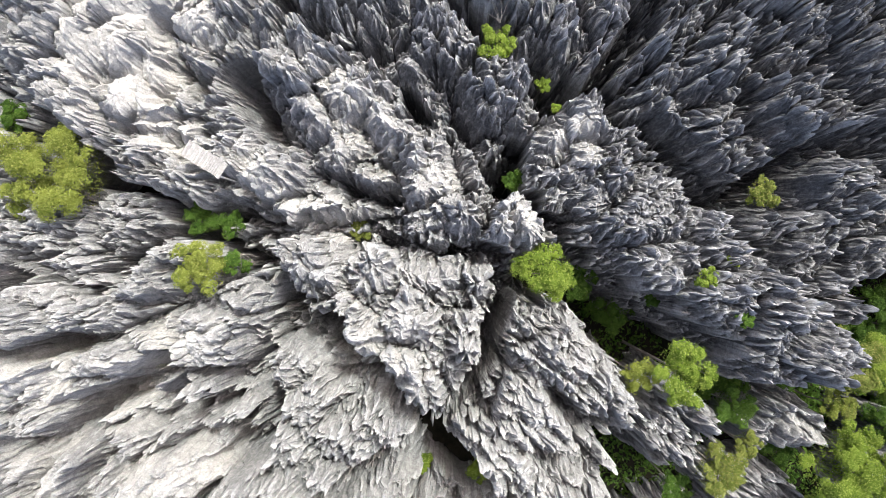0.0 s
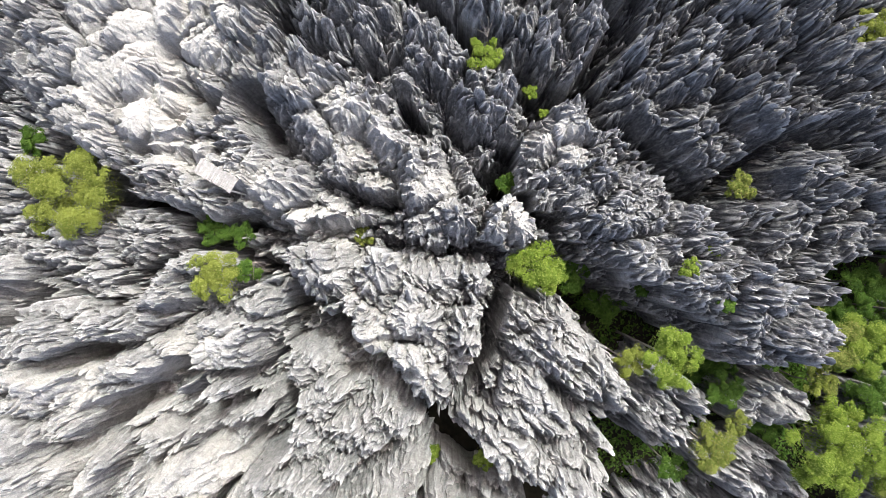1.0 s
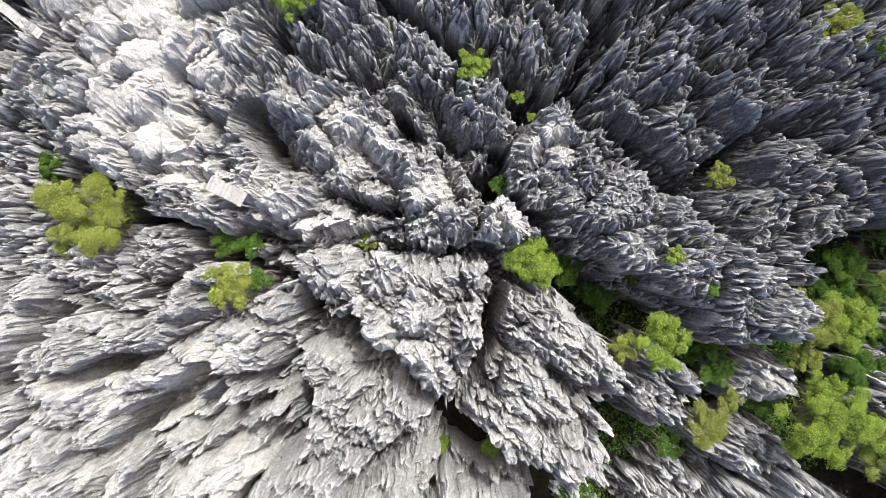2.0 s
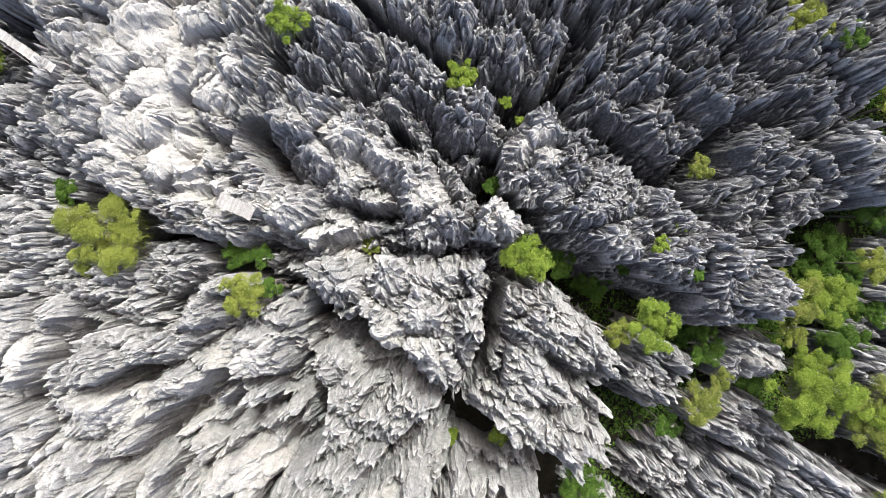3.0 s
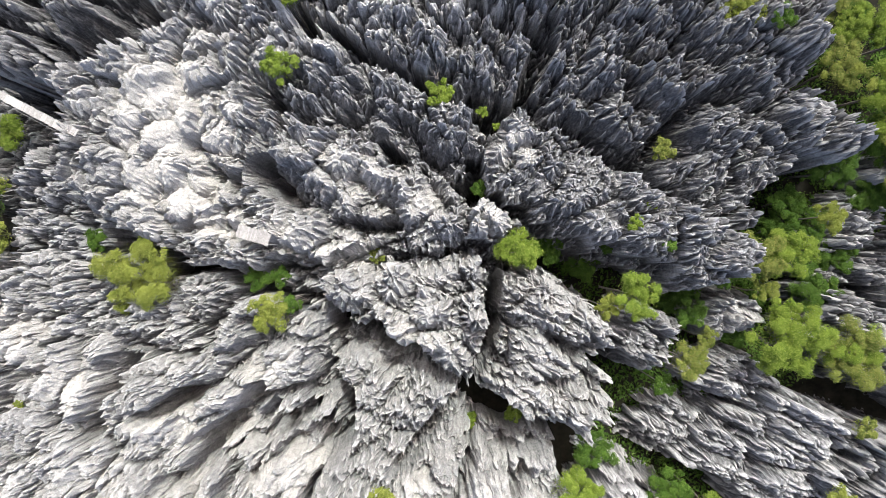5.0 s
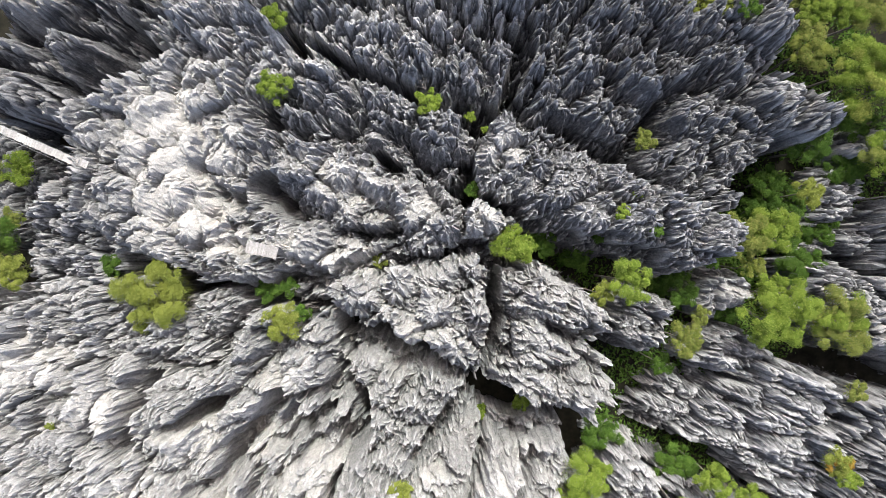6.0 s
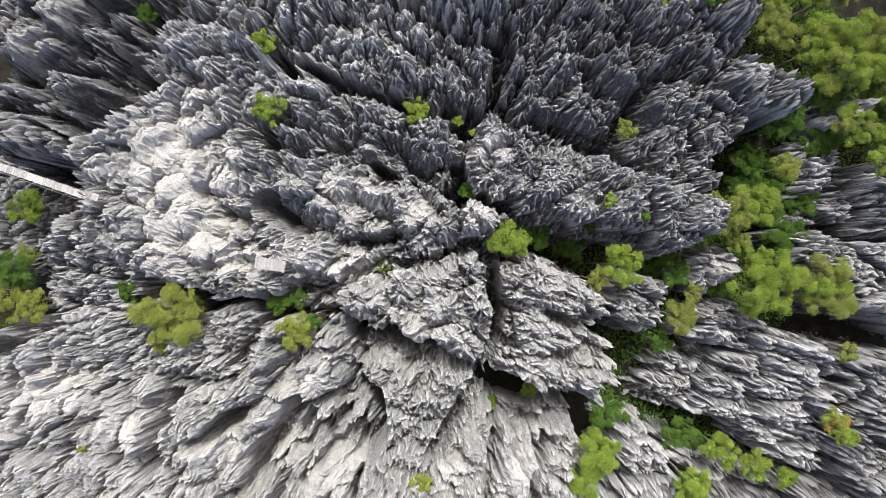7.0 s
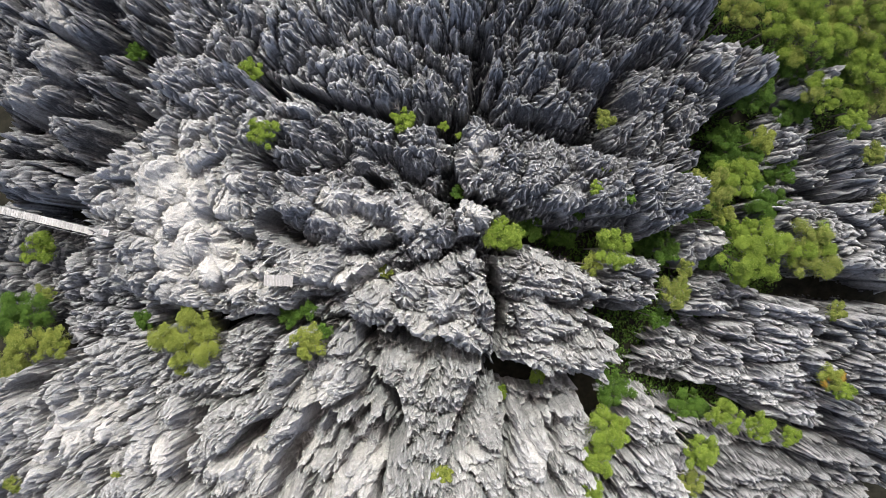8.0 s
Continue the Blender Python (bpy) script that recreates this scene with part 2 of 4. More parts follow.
# trodden or washed smooth places: middle, radii, turn, strength
BARE = [
    (-24.8, 42.3, 1.5, 3.6, -40, 0.7),
    (-31.8, 37.5, 2.4, 1.8, 0, 0.6),
    (4.6, 1.7, 2.1, 1.2, -35, 0.8),
    (-21.0, 17.4, 4.3, 6.0, -20, 1),
    (-21.9, 11.7, 4.0, 3.3, -30, 1),
    (-18.6, 8.0, 2.7, 2.2, -45, 1),
    (-8.7, 3.0, 3.3, 0.9, -10, 0.8),
    (-19.0, -5.6, 2.7, 1.6, -10, 0.45),
    (-27.8, -8.3, 2.2, 1.5, 0, 0.6),
    (-43.6, 3.7, 3.5, 2.3, -40, 0.8),
    (-29.4, -9.4, 3.5, 2.0, -30, 0.7),
    (-37.7, -2.6, 2.9, 2.0, -30, 0.8),
    (-21.3, -16.1, 2.4, 1.8, 0, 0.5),
    (-18.7, -15.5, 2.2, 1.3, 0, 0.5),
    (-2.1, -8.7, 1.1, 1.6, 0, 0.4),
    (-6.3, -2.6, 1.8, 1.1, 0, 0.35),
    (-6.3, 9.8, 2.1, 1.4, -30, 0.6),
    (-25.1, 12.8, 3.4, 2.2, -40, 0.9),
    (-17.5, 15.0, 2.2, 1.5, -20, 0.7),
    (-14.2, 5.5, 4.1, 1.5, -30, 0.75),
    (-9.6, 2.1, 2.6, 0.8, -20, 0.7),
    (-6.4, 8.6, 4.0, 2.2, -35, 0.6),
    (-2.1, 5.3, 2.9, 1.8, -40, 0.55),
    (8.7, 7.0, 2.2, 1.7, -50, 0.6),
    (-5.6, -6.9, 3.2, 3.2, -40, 0.55),
    (-24.4, -11.7, 2.6, 1.5, -20, 0.5),
    (27.2, -14.0, 1.6, 1.2, -20, 0.5),
    (-38.0, -12.0, 3.2, 2.0, -30, 0.5),
    (-30.0, -16.0, 2.4, 1.8, -30, 0.5),
    (-42.0, 2.3, 2.6, 1.8, -30, 0.70),
    (-31.5, -9.1, 2.6, 2.0, -30, 0.60),
    (-19.4, -5.8, 2.2, 1.6, -30, 0.70),
    (-19.2, -16.1, 1.8, 2.2, -30, 0.60),
    (-35.7, -4.6, 1.8, 1.5, -30, 0.60),
    (-48.5, 1.9, 2.4, 1.8, -30, 0.60),
    (-22.7, -8.0, 1.6, 1.2, -30, 0.60),
    (-38.0, -1.4, 1.6, 1.4, -30, 0.60),
    (-1.7, -23.3, 1.2, 1.8, -30, 0.50),
    (-8.9, -20.6, 1.2, 1.8, -30, 0.50),
    (-17.9, 15.7, 3.0, 1.6, -30, 0.80),
    (-22.1, 12.0, 2.6, 1.4, -30, 0.80),
    (-8.6, 11.7, 2.4, 1.2, -30, 0.60),
]


# crevices that cut across the rocks: line, width, depth
CREVICES = [
    ([(-0.9, -13.2), (0.6, -13.8)], 1.7, 12.0),
    ([(-26.4, -6.8), (-29.8, -7.7)], 0.9, 4.5),
    ([(-13.6, -8.4), (-12.9, -10.8), (-13.6, -13.6), (-16.0, -15.5)], 1.1, 5.2),
    ([(-28.1, -13.3), (-25.2, -10.7)], 0.8, 3.8),
    ([(-24.1, -13.6), (-26.5, -16.4)], 0.8, 3.8),
    ([(-11.4, -4.8), (-7.7, -8.4), (-4.2, -10.8)], 1.0, 3.2),
    ([(-32.2, -2.0), (-34.4, -4.0), (-37.6, -7.7)], 0.9, 4.5),
    ([(-26.8, -7.5), (-31.1, -7.3)], 0.8, 3.8),
    ([(-38.6, 1.7), (-39.6, -0.7)], 0.8, 3.8),
    ([(-20.7, -7.8), (-23.1, -10.1), (-26.3, -11.1)], 1.1, 5.2),
    ([(-19.4, -10.0), (-22.1, -12.1)], 1.1, 5.2),
    ([(-46.0, -1.5), (-48.0, -1.8)], 1.0, 3.8),
    ([(-48.8, 10.1), (-45.9, 9.9), (-40.6, 10.6)], 1.1, 4.5),
    ([(-38.4, 6.7), (-39.1, 3.5)], 1.3, 3.0),
    ([(-12.6, -5.8), (-13.5, -8.6), (-15.4, -9.3)], 0.9, 4.5),
    ([(-12.0, -10.5), (-14.0, -14.5), (-17.5, -15.5)], 0.9, 4.2),
    ([(-2.5, -13.7), (-6.8, -16.7), (-10.2, -18.8)], 1.0, 5.2),
    ([(-3.5, -20.5), (-4.8, -23.4)], 0.7, 3.3),
    ([(-1.7, -16.7), (-2.6, -18.8)], 0.7, 3.8),
    ([(-20.1, -11.8), (-16.4, -11.0)], 1.0, 4.5),
    ([(-19.5, 13.2), (-19.0, 12.9)], 1.1, 3.8),
    ([(-17.0, 11.7), (-16.2, 11.3)], 1.0, 3.8),
    ([(-4.9, 4.0), (-7.2, 4.9)], 1.1, 4.5),
    ([(-3.6, 9.6), (-1.9, 9.4)], 1.3, 4.5),
    ([(-8.8, 7.0), (-8.4, 5.8)], 1.1, 4.5),
    ([(-20.6, 9.1), (-18.7, 9.7)], 0.9, 3.0),
]


def finned(px, py, seed):
    """Knife-edged crests between hollow faces, 0 to 1."""
    return np.clip(1 - 3.2 * np.abs(smooth_noise(px, py, seed)), 0, 1) ** 1.7


def inside_of(px, py, outline):
    """Signed distance to an outline, positive within."""
    d, within = np.full(px.shape, 1e9), np.zeros(px.shape, bool)
    for (ax, ay), (bx, by) in zip(outline, outline[1:] + outline[:1]):
        ex, ey = bx - ax, by - ay
        k = np.clip(((px - ax) * ex + (py - ay) * ey) / (ex * ex + ey * ey + 1e-9), 0, 1)
        d = np.minimum(d, np.hypot(px - ax - k * ex, py - ay - k * ey))
        if ay != by:
            within ^= ((ay > py) != (by > py)) & (px < ex * (py - ay) / ey + ax)
    return np.where(within, d, -d)


def along(px, py, line):
    d = np.full(px.shape, 1e9)
    for (ax, ay), (bx, by) in zip(line, line[1:]):
        ex, ey = bx - ax, by - ay
        k = np.clip(((px - ax) * ex + (py - ay) * ey) / (ex * ex + ey * ey + 1e-9), 0, 1)
        d = np.minimum(d, np.hypot(px - ax - k * ex, py - ay - k * ey))
    return d


def raise_massif(number, top, foot, style, strike, stretch, outline, gullies=(), dome=1.0, lean=(0.0, 0.0), size=1.0, grow=0.45, fall=None):
    """Raises one massif of rock in the height sheet. foot: where its walls end; gullies: (line, width, depth)."""
    out = np.array(outline)
    lo, hi = out.min(0) - 3.5, out.max(0) + 3.5
    i0, i1 = np.searchsorted(xs, (lo[0], hi[0]))
    j0, j1 = np.searchsorted(ys, (lo[1], hi[1]))
    if i1 <= i0 or j1 <= j0:
        return
    box = (slice(i0, i1), slice(j0, j1))
    px, py = GX[box], GY[box]
    wx, wy = px + BEND_X[box] * 0.75 + FLUTE_X[box], py + BEND_Y[box] * 0.75 + FLUTE_Y[box]
    inner = inside_of(wx, wy, outline) + grow
    use = inner > -2.4
    px, py, wx, wy, inner = px[use], py[use], wx[use], wy[use], inner[use]
    fx, fy = px + BEND_X[box][use] * 0.45 + FLUTE_X[box][use], py + BEND_Y[box][use] * 0.45 + FLUTE_Y[box][use]
    c, s = math.cos(radians(strike)), math.sin(radians(strike))
    u, v = fx * c + fy * s, -fx * s + fy * c
    broad, u = u / stretch**0.5, u / stretch
    towers, blades, crests, sheets, fissures, scales, valleys = STYLES[style]
    seed = 100 + 20 * number
    t_size, b_size = towers[0] * size, blades[0] * size
    e1, a1, b1, r1, du, dv = cells(broad / t_size, v / t_size, seed)
    e2, a2, b2, r2, du2, dv2 = cells(u / b_size, v / b_size, seed + 5)
    # the rim keeps to whole blades
    mu, mv = (u + du2 * b_size) * stretch, v + dv2 * b_size
    inner = 0.4 * inner + 0.6 * (inside_of(mu * c - mv * s, mu * s + mv * c, outline) + grow)
    inner = inner + 0.55 * np.exp(-np.abs(inner) / 0.9) * octaves(px / 0.9, py / 0.9, seed + 51, 2)
    way1, way2 = 6.2832 * (hashed(a1, b1, seed + 31) - 0.5), 6.2832 * (hashed(a2, b2, seed + 37) - 0.5)
    if fall is not None:
        way1, way2 = radians(fall - strike) + 0.22 * way1, radians(fall - strike) + 0.4 * way2
    fall1, fall2 = du * np.cos(way1) + dv * np.sin(way1), du2 * np.cos(way2) + dv2 * np.sin(way2)
    over1, over2 = -du * np.sin(way1) + dv * np.cos(way1), -du2 * np.sin(way2) + dv2 * np.cos(way2)
    bare = np.zeros_like(px)
    for bx, by, ra, rb, turn, share in BARE:
        tc, ts = math.cos(radians(turn)), math.sin(radians(turn))
        far = np.hypot(((fx - bx) * tc + (fy - by) * ts) / ra, (-(fx - bx) * ts + (fy - by) * tc) / rb)
        bare = np.maximum(bare, share * np.clip(1.5 - far + 0.8 * octaves(px / 1.6, py / 1.6, 55, 3), 0, 1))
    calm = 1 - 0.80 * bare ** 1.4
    middle = out.mean(0)
    h = top + dome * (1 - np.exp(-np.maximum(inner, 0) / 3.0)) - dome + lean[0] * (px - middle[0]) + lean[1] * (py - middle[1])
    h = h + towers[1] * (e1 ** towers[2] - 0.75 + 0.7 * (r1 - 0.5) + towers[3] * fall1) * (1 - 0.4 * bare)
    rough = blades[1] * (e2 ** blades[2] - 0.6 + 0.8 * (r2 - 0.5) + blades[3] * fall2)
    k = crests[0]
    cu, cv = (over1 * t_size + 0.5 * over2 * b_size) / k + 5 * r1, (fall1 * t_size + 0.5 * fall2 * b_size) / (2.2 * k)
    ridge = finned(cu, cv, seed + 9)
    ridge = ridge + (0.25 + 0.45 * ridge) * finned(cu * 1.9 + 3.7, cv * 1.9, seed + 10)
    ridge = ridge + (0.07 + 0.10 * ridge) * finned(cu * 3.6, cv * 5.0 + 1.7, seed + 14)
    small = crests[1] * (ridge * (0.6 + 0.8 * r2) - 0.4)
    # thin sheets, each ending in a sharp step, and narrow fissures, both running down the fall of the rock
    wave = {"ribs": 0.8, "slabs": 1.7}.get(style, 2.4)
    sway = octaves(px / 1.9, py / 1.9, seed + 11, 2)
    phase = over1 * t_size / sheets[0] + wave * sway + 7 * r1 + 0.6 * r2
    small = small + sheets[1] * (phase - np.floor(phase) - 0.5) * (0.4 + 1.2 * r2)
    phase = over2 * b_size / (0.55 * sheets[0]) + 0.6 * wave * sway + 7 * r2 + 0.8 * fall2 * b_size / sheets[0]
    small = small + 0.45 * sheets[1] * (phase - np.floor(phase) - 0.5)
    k = fissures[0]
    cleft = np.abs(smooth_noise(over2 * b_size / k + 2 * sway, fall2 * b_size / (k * 5) + 9 * r2, seed + 12))
    cleft2 = np.abs(smooth_noise(over1 * t_size / (k * 1.5) + 2 * sway, fall1 * t_size / (k * 8) + 9 * r1, seed + 16))
    rough = rough - fissures[1] * (np.clip(1 - cleft / 0.22, 0, 1) + 1.2 * np.clip(1 - cleft2 / 0.16, 0, 1))
    # small overlapping scales, each rising to a ragged lip, and broad valleys between the humps
    k = scales[0]
    cut_u, cut_v = u * stretch ** 0.6 / k + 0.9 * sway, v / k + 0.9 * octaves(px / 1.7, py / 1.7, seed + 17, 2)
    _, a3, b3, r3, du3, dv3 = cells(cut_u, cut_v, seed + 41)
    way3 = way1 + 1.6 * (r3 - 0.5)
    lip = -(du3 * np.cos(way3) + dv3 * np.sin(way3))
    small = small + scales[1] * (lip * (0.5 + r3) + 0.5 * (hashed(a3, b3, seed + 43) - 0.5))
    k = valleys[0]
    turn1 = radians(strike if fall is None else fall)
    down, side = wx * math.cos(turn1) + wy * math.sin(turn1), -wx * math.sin(turn1) + wy * math.cos(turn1)
    vale = np.abs(octaves(down / (1.7 * k) + 3.1, side / k, seed + 47, 3))
    h = h - valleys[1] * np.clip(1 - vale / 0.16, 0, 1) ** 1.3
    h = h + (rough + FLUTING[style][0] * small) * calm
    h = h + 0.035 * octaves(px / 0.22, py / 0.22, seed + 13, 2)
    for line, width, depth in gullies:
        if depth > 7.5:
            near = np.clip((1 - along(px + 0.25 * (wx - px), py + 0.25 * (wy - py), line) / width) * 1.8, 0, 1)
        else:
            near = np.clip((1 - along(wx, wy, line) / width) * (1.8 if depth > 6.5 else 1.0), 0, 1)
        h = h - depth * near ** 0.8
    rise = np.clip(inner / 1.1, 0, 1) ** 0.5
    h = np.maximum(foot, FLOOR - 1) + (h - foot) * rise
    h = np.where(inner < 0, foot + (FLOOR - 2 - foot) * np.clip(-inner / 0.9, 0, 1) ** 0.8, h)
    h = np.maximum(h, FLOOR - 2)
    block, owner, cell = HEIGHT[box], OWNER[box], CELL[box]
    full = np.full(block.shape, -99.0)
    full[use] = h
    better = full > np.maximum(block, FLOOR - 1.9)
    block[better] = full[better]
    owner[better] = number
    code = np.zeros(block.shape, np.int64)
    code[use] = (a2.astype(np.int64) + 5000) * 10000 + b2.astype(np.int64) + 5000
    cell[better] = code[better]
    worn = np.zeros(block.shape)
    worn[use] = bare
    WORN[box][better] = worn[better]
    PITCH[box][better] = FLUTING[style][1]
    DEPTH[box][better] = FLUTING[style][2]


# rock by rock: kind, label, material, (top, foot, style, strike, stretch), outline, gullies, more
MASSIFS = [
    ("limestone_ridge", "pale dusty limestone ridge with a trodden top", ROCK_PALE, (3.5, -5, "curls", 40, 1.2),
     [(-29.1, 26.8), (-31.9, 20.0), (-32.3, 16.5), (-30.9, 13.0), (-29.8, 10.7), (-27.0, 9.1), (-23.9, 6.2), (-18.1, 3.9), (-10.0, 2.0), (-5.5, 2.5), (-7.8, 5.2), (-11.2, 7.8), (-12.5, 11.5), (-12.0, 14.5), (-9.6, 15.7), (-12.0, 16.8), (-13.4, 19.3), (-11.2, 21.3), (-13.3, 24.5), (-18.4, 28.8), (-22.5, 26.4), (-25.4, 26.1)],
     [([(-14.4, 12.0), (-13.8, 11.0)], 1.7, 10), ([(-20.0, 15.7), (-18.8, 13.6), (-20.0, 11.2)], 1.2, 3), ([(-23.0, 8.4), (-19.1, 8.0), (-15.3, 4.5), (-11.4, 2.2)], 0.8, 2.5), ([(-13.6, 10.6), (-12.2, 8.4)], 1.2, 5.0), ([(-18.6, 12.4), (-16.4, 11.0)], 1.0, 2.5)], {}),
    ("limestone_ridge", "curled grey limestone crest with fluted flanks", ROCK_GREY, (4.5, -2, "curls", -50, 1.2),
     [(-12.3, 14.0), (-10.6, 14.4), (-8.4, 14.4), (-5.6, 11.8), (-3.4, 9.8), (-0.2, 8.4), (1.4, 6.2), (2.2, 3.5), (2.0, 0.9), (-1.5, 0.8), (-4.3, 1.8), (-5.9, 3.4), (-9.1, 5.9), (-11.5, 8.7), (-12.7, 12.8)],
     [([(-6.3, 8.7), (-3.9, 5.8), (-4.3, 2.2)], 1.3, 4), ([(-2.6, 10.4), (-0.3, 8.4), (0.9, 4.5)], 1.2, 4), ([(-8.0, 5.5), (-4.5, 4.0)], 1.2, 4.0)], {}),
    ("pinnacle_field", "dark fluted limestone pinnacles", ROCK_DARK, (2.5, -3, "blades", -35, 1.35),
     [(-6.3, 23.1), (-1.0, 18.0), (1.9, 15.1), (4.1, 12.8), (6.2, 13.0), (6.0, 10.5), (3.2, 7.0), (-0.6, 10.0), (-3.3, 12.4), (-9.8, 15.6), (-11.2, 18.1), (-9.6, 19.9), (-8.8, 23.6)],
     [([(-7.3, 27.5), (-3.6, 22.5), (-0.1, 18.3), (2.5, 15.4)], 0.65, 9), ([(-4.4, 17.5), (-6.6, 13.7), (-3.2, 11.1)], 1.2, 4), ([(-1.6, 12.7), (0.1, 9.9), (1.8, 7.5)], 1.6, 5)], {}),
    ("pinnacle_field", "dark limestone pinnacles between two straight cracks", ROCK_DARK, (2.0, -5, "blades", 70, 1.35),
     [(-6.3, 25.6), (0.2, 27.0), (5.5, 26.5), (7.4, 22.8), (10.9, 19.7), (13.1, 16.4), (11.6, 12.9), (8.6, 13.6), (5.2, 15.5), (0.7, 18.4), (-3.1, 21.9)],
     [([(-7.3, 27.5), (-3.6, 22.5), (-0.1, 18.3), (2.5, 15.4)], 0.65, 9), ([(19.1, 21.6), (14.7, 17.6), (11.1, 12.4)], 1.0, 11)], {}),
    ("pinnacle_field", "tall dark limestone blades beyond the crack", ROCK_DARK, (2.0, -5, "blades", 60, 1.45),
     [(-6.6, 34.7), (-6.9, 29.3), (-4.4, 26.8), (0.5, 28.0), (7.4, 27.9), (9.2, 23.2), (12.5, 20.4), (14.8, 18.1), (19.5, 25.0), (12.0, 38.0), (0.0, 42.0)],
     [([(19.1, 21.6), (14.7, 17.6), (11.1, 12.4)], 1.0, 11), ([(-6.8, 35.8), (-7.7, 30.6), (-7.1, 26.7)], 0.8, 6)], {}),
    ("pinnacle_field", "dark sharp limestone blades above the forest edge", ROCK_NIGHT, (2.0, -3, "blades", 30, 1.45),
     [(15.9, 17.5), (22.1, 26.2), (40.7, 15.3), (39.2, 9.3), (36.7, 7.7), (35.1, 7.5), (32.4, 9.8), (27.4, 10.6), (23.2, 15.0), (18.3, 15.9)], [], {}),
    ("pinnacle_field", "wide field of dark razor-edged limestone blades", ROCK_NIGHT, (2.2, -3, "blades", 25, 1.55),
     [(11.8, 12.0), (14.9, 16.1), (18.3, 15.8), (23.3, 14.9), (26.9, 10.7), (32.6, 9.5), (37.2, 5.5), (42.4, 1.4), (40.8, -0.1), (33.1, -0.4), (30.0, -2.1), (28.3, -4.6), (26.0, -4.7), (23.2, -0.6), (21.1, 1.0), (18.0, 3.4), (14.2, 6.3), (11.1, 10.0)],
     [([(13.6, 8.7), (15.4, 5.4), (17.6, 3.0), (20.0, 2.1)], 1.8, 4.5), ([(31.0, 8.2), (26.1, 7.0), (23.3, 4.1), (20.4, 2.3)], 1.3, 4), ([(20.1, 14.0), (21.3, 10.3), (23.5, 5.8)], 1.0, 3), ([(16.9, 19.3), (13.1, 15.2), (10.4, 12.1)], 1.0, 11), ([(15.4, 15.0), (10.7, 8.3)], 0.8, 3), ([(26.6, 12.4), (25.4, 6.7), (20.8, 3.6)], 1.2, 3.5), ([(32.1, 7.1), (33.9, 1.8), (32.9, -1.2)], 1.0, 3), ([(14.5, 8.0), (17.0, 5.0), (21.0, 2.5), (24.0, 3.5)], 1.6, 4.5)], {}),
    ("limestone_ridge", "grey limestone ridge with pale jagged crest", ROCK_SLATE, (3.2, -4, "curls", 20, 1.25),
     [(7.3, 9.7), (10.5, 10.6), (13.4, 6.9), (16.4, 3.9), (20.7, 0.8), (22.5, -2.0), (27.4, -5.3), (27.0, -7.3), (22.9, -9.7), (22.0, -9.0), (20.5, -6.2), (17.2, -4.5), (13.2, -1.6), (8.3, 2.3), (5.9, 5.5), (5.8, 7.5)], [], {"size": 1.25}),
    ("limestone_boulder", "pale curled limestone block beside a bush", ROCK_PALE, (6.0, -6, "curls", 40, 1.1),
     [(2.1, 1.9), (3.2, 3.7), (4.6, 3.4), (5.9, 2.3), (6.8, 1.1), (7.3, 0.1), (5.8, -0.1), (3.5, 0.6), (2.2, 0.6)], [], {"dome": 0.6}),
    ("limestone_slab", "pale fluted limestone slab tapering to a point", ROCK_PALE, (5.2, -9, "curls", -65, 1.6),
     [(-12.8, 0.4), (-11.7, 0.8), (-8.5, 0.4), (-5.3, 0.2), (-2.9, -0.4), (0.1, -0.8), (3.8, -0.8), (2.6, -3.4), (1.9, -5.5), (1.8, -6.9), (0.0, -10.3), (-1.0, -11.0), (-2.5, -10.7), (-3.9, -8.7), (-6.0, -6.9), (-7.4, -4.1), (-10.6, -3.0), (-11.7, -1.2)],
     [([(4.8, -1.7), (3.9, -3.3), (2.8, -5.9), (2.6, -7.8), (0.0, -11.6)], 0.7, 13)], {"dome": 1.0, "fall": -80}),
    ("limestone_slab", "grey ribbed limestone slab with a steep flank", ROCK_PALE, (3.0, -9, "ribs", -50, 4.0),
     [(3.6, -3.8), (5.6, -3.4), (8.8, -4.2), (10.9, -6.5), (13.6, -10.5), (13.5, -12.5), (10.4, -14.9), (12.0, -17.9), (8.3, -20.6), (5.4, -19.1), (3.3, -16.9), (0.4, -14.0), (0.4, -11.0), (2.6, -6.5)],
     [([(4.8, -1.7), (3.9, -3.3), (2.8, -5.9), (2.6, -7.8), (0.0, -11.6)], 0.7, 13), ([(13.0, -13.0), (9.0, -14.8), (6.0, -14.0)], 0.9, 3.0), ([(10.4, -21.2), (12.1, -18.7), (14.7, -17.8), (17.6, -17.9), (20.2, -16.7)], 1.2, 7.2), ([(7.0, -10.1), (9.5, -12.2), (11.0, -11.7)], 0.7, 4.0), ([(13.8, -10.7), (14.9, -13.6), (16.4, -17.0)], 0.8, 5.0)], {"fall": -48, "grow": 0.1}),
    ("limestone_rock", "grey ribbed limestone rock among bushes", ROCK_GREY, (0.5, -9, "ribs", -42, 3.2),
     [(14.7, -11.0), (17.5, -10.4), (19.5, -11.8), (20.8, -13.6), (18.7, -14.4), (17.9, -16.2), (15.9, -16.6), (13.4, -14.2), (13.4, -12.4)], [([(10.4, -21.2), (12.1, -18.7), (14.7, -17.8), (17.6, -17.9), (20.2, -16.7)], 1.2, 7.2)], {"size": 0.8, "fall": -40}),
    ("limestone_hill", "pale layered limestone hillside below a tree", ROCK_HILL, (1.0, -3, "ribs", 5, 3.6),
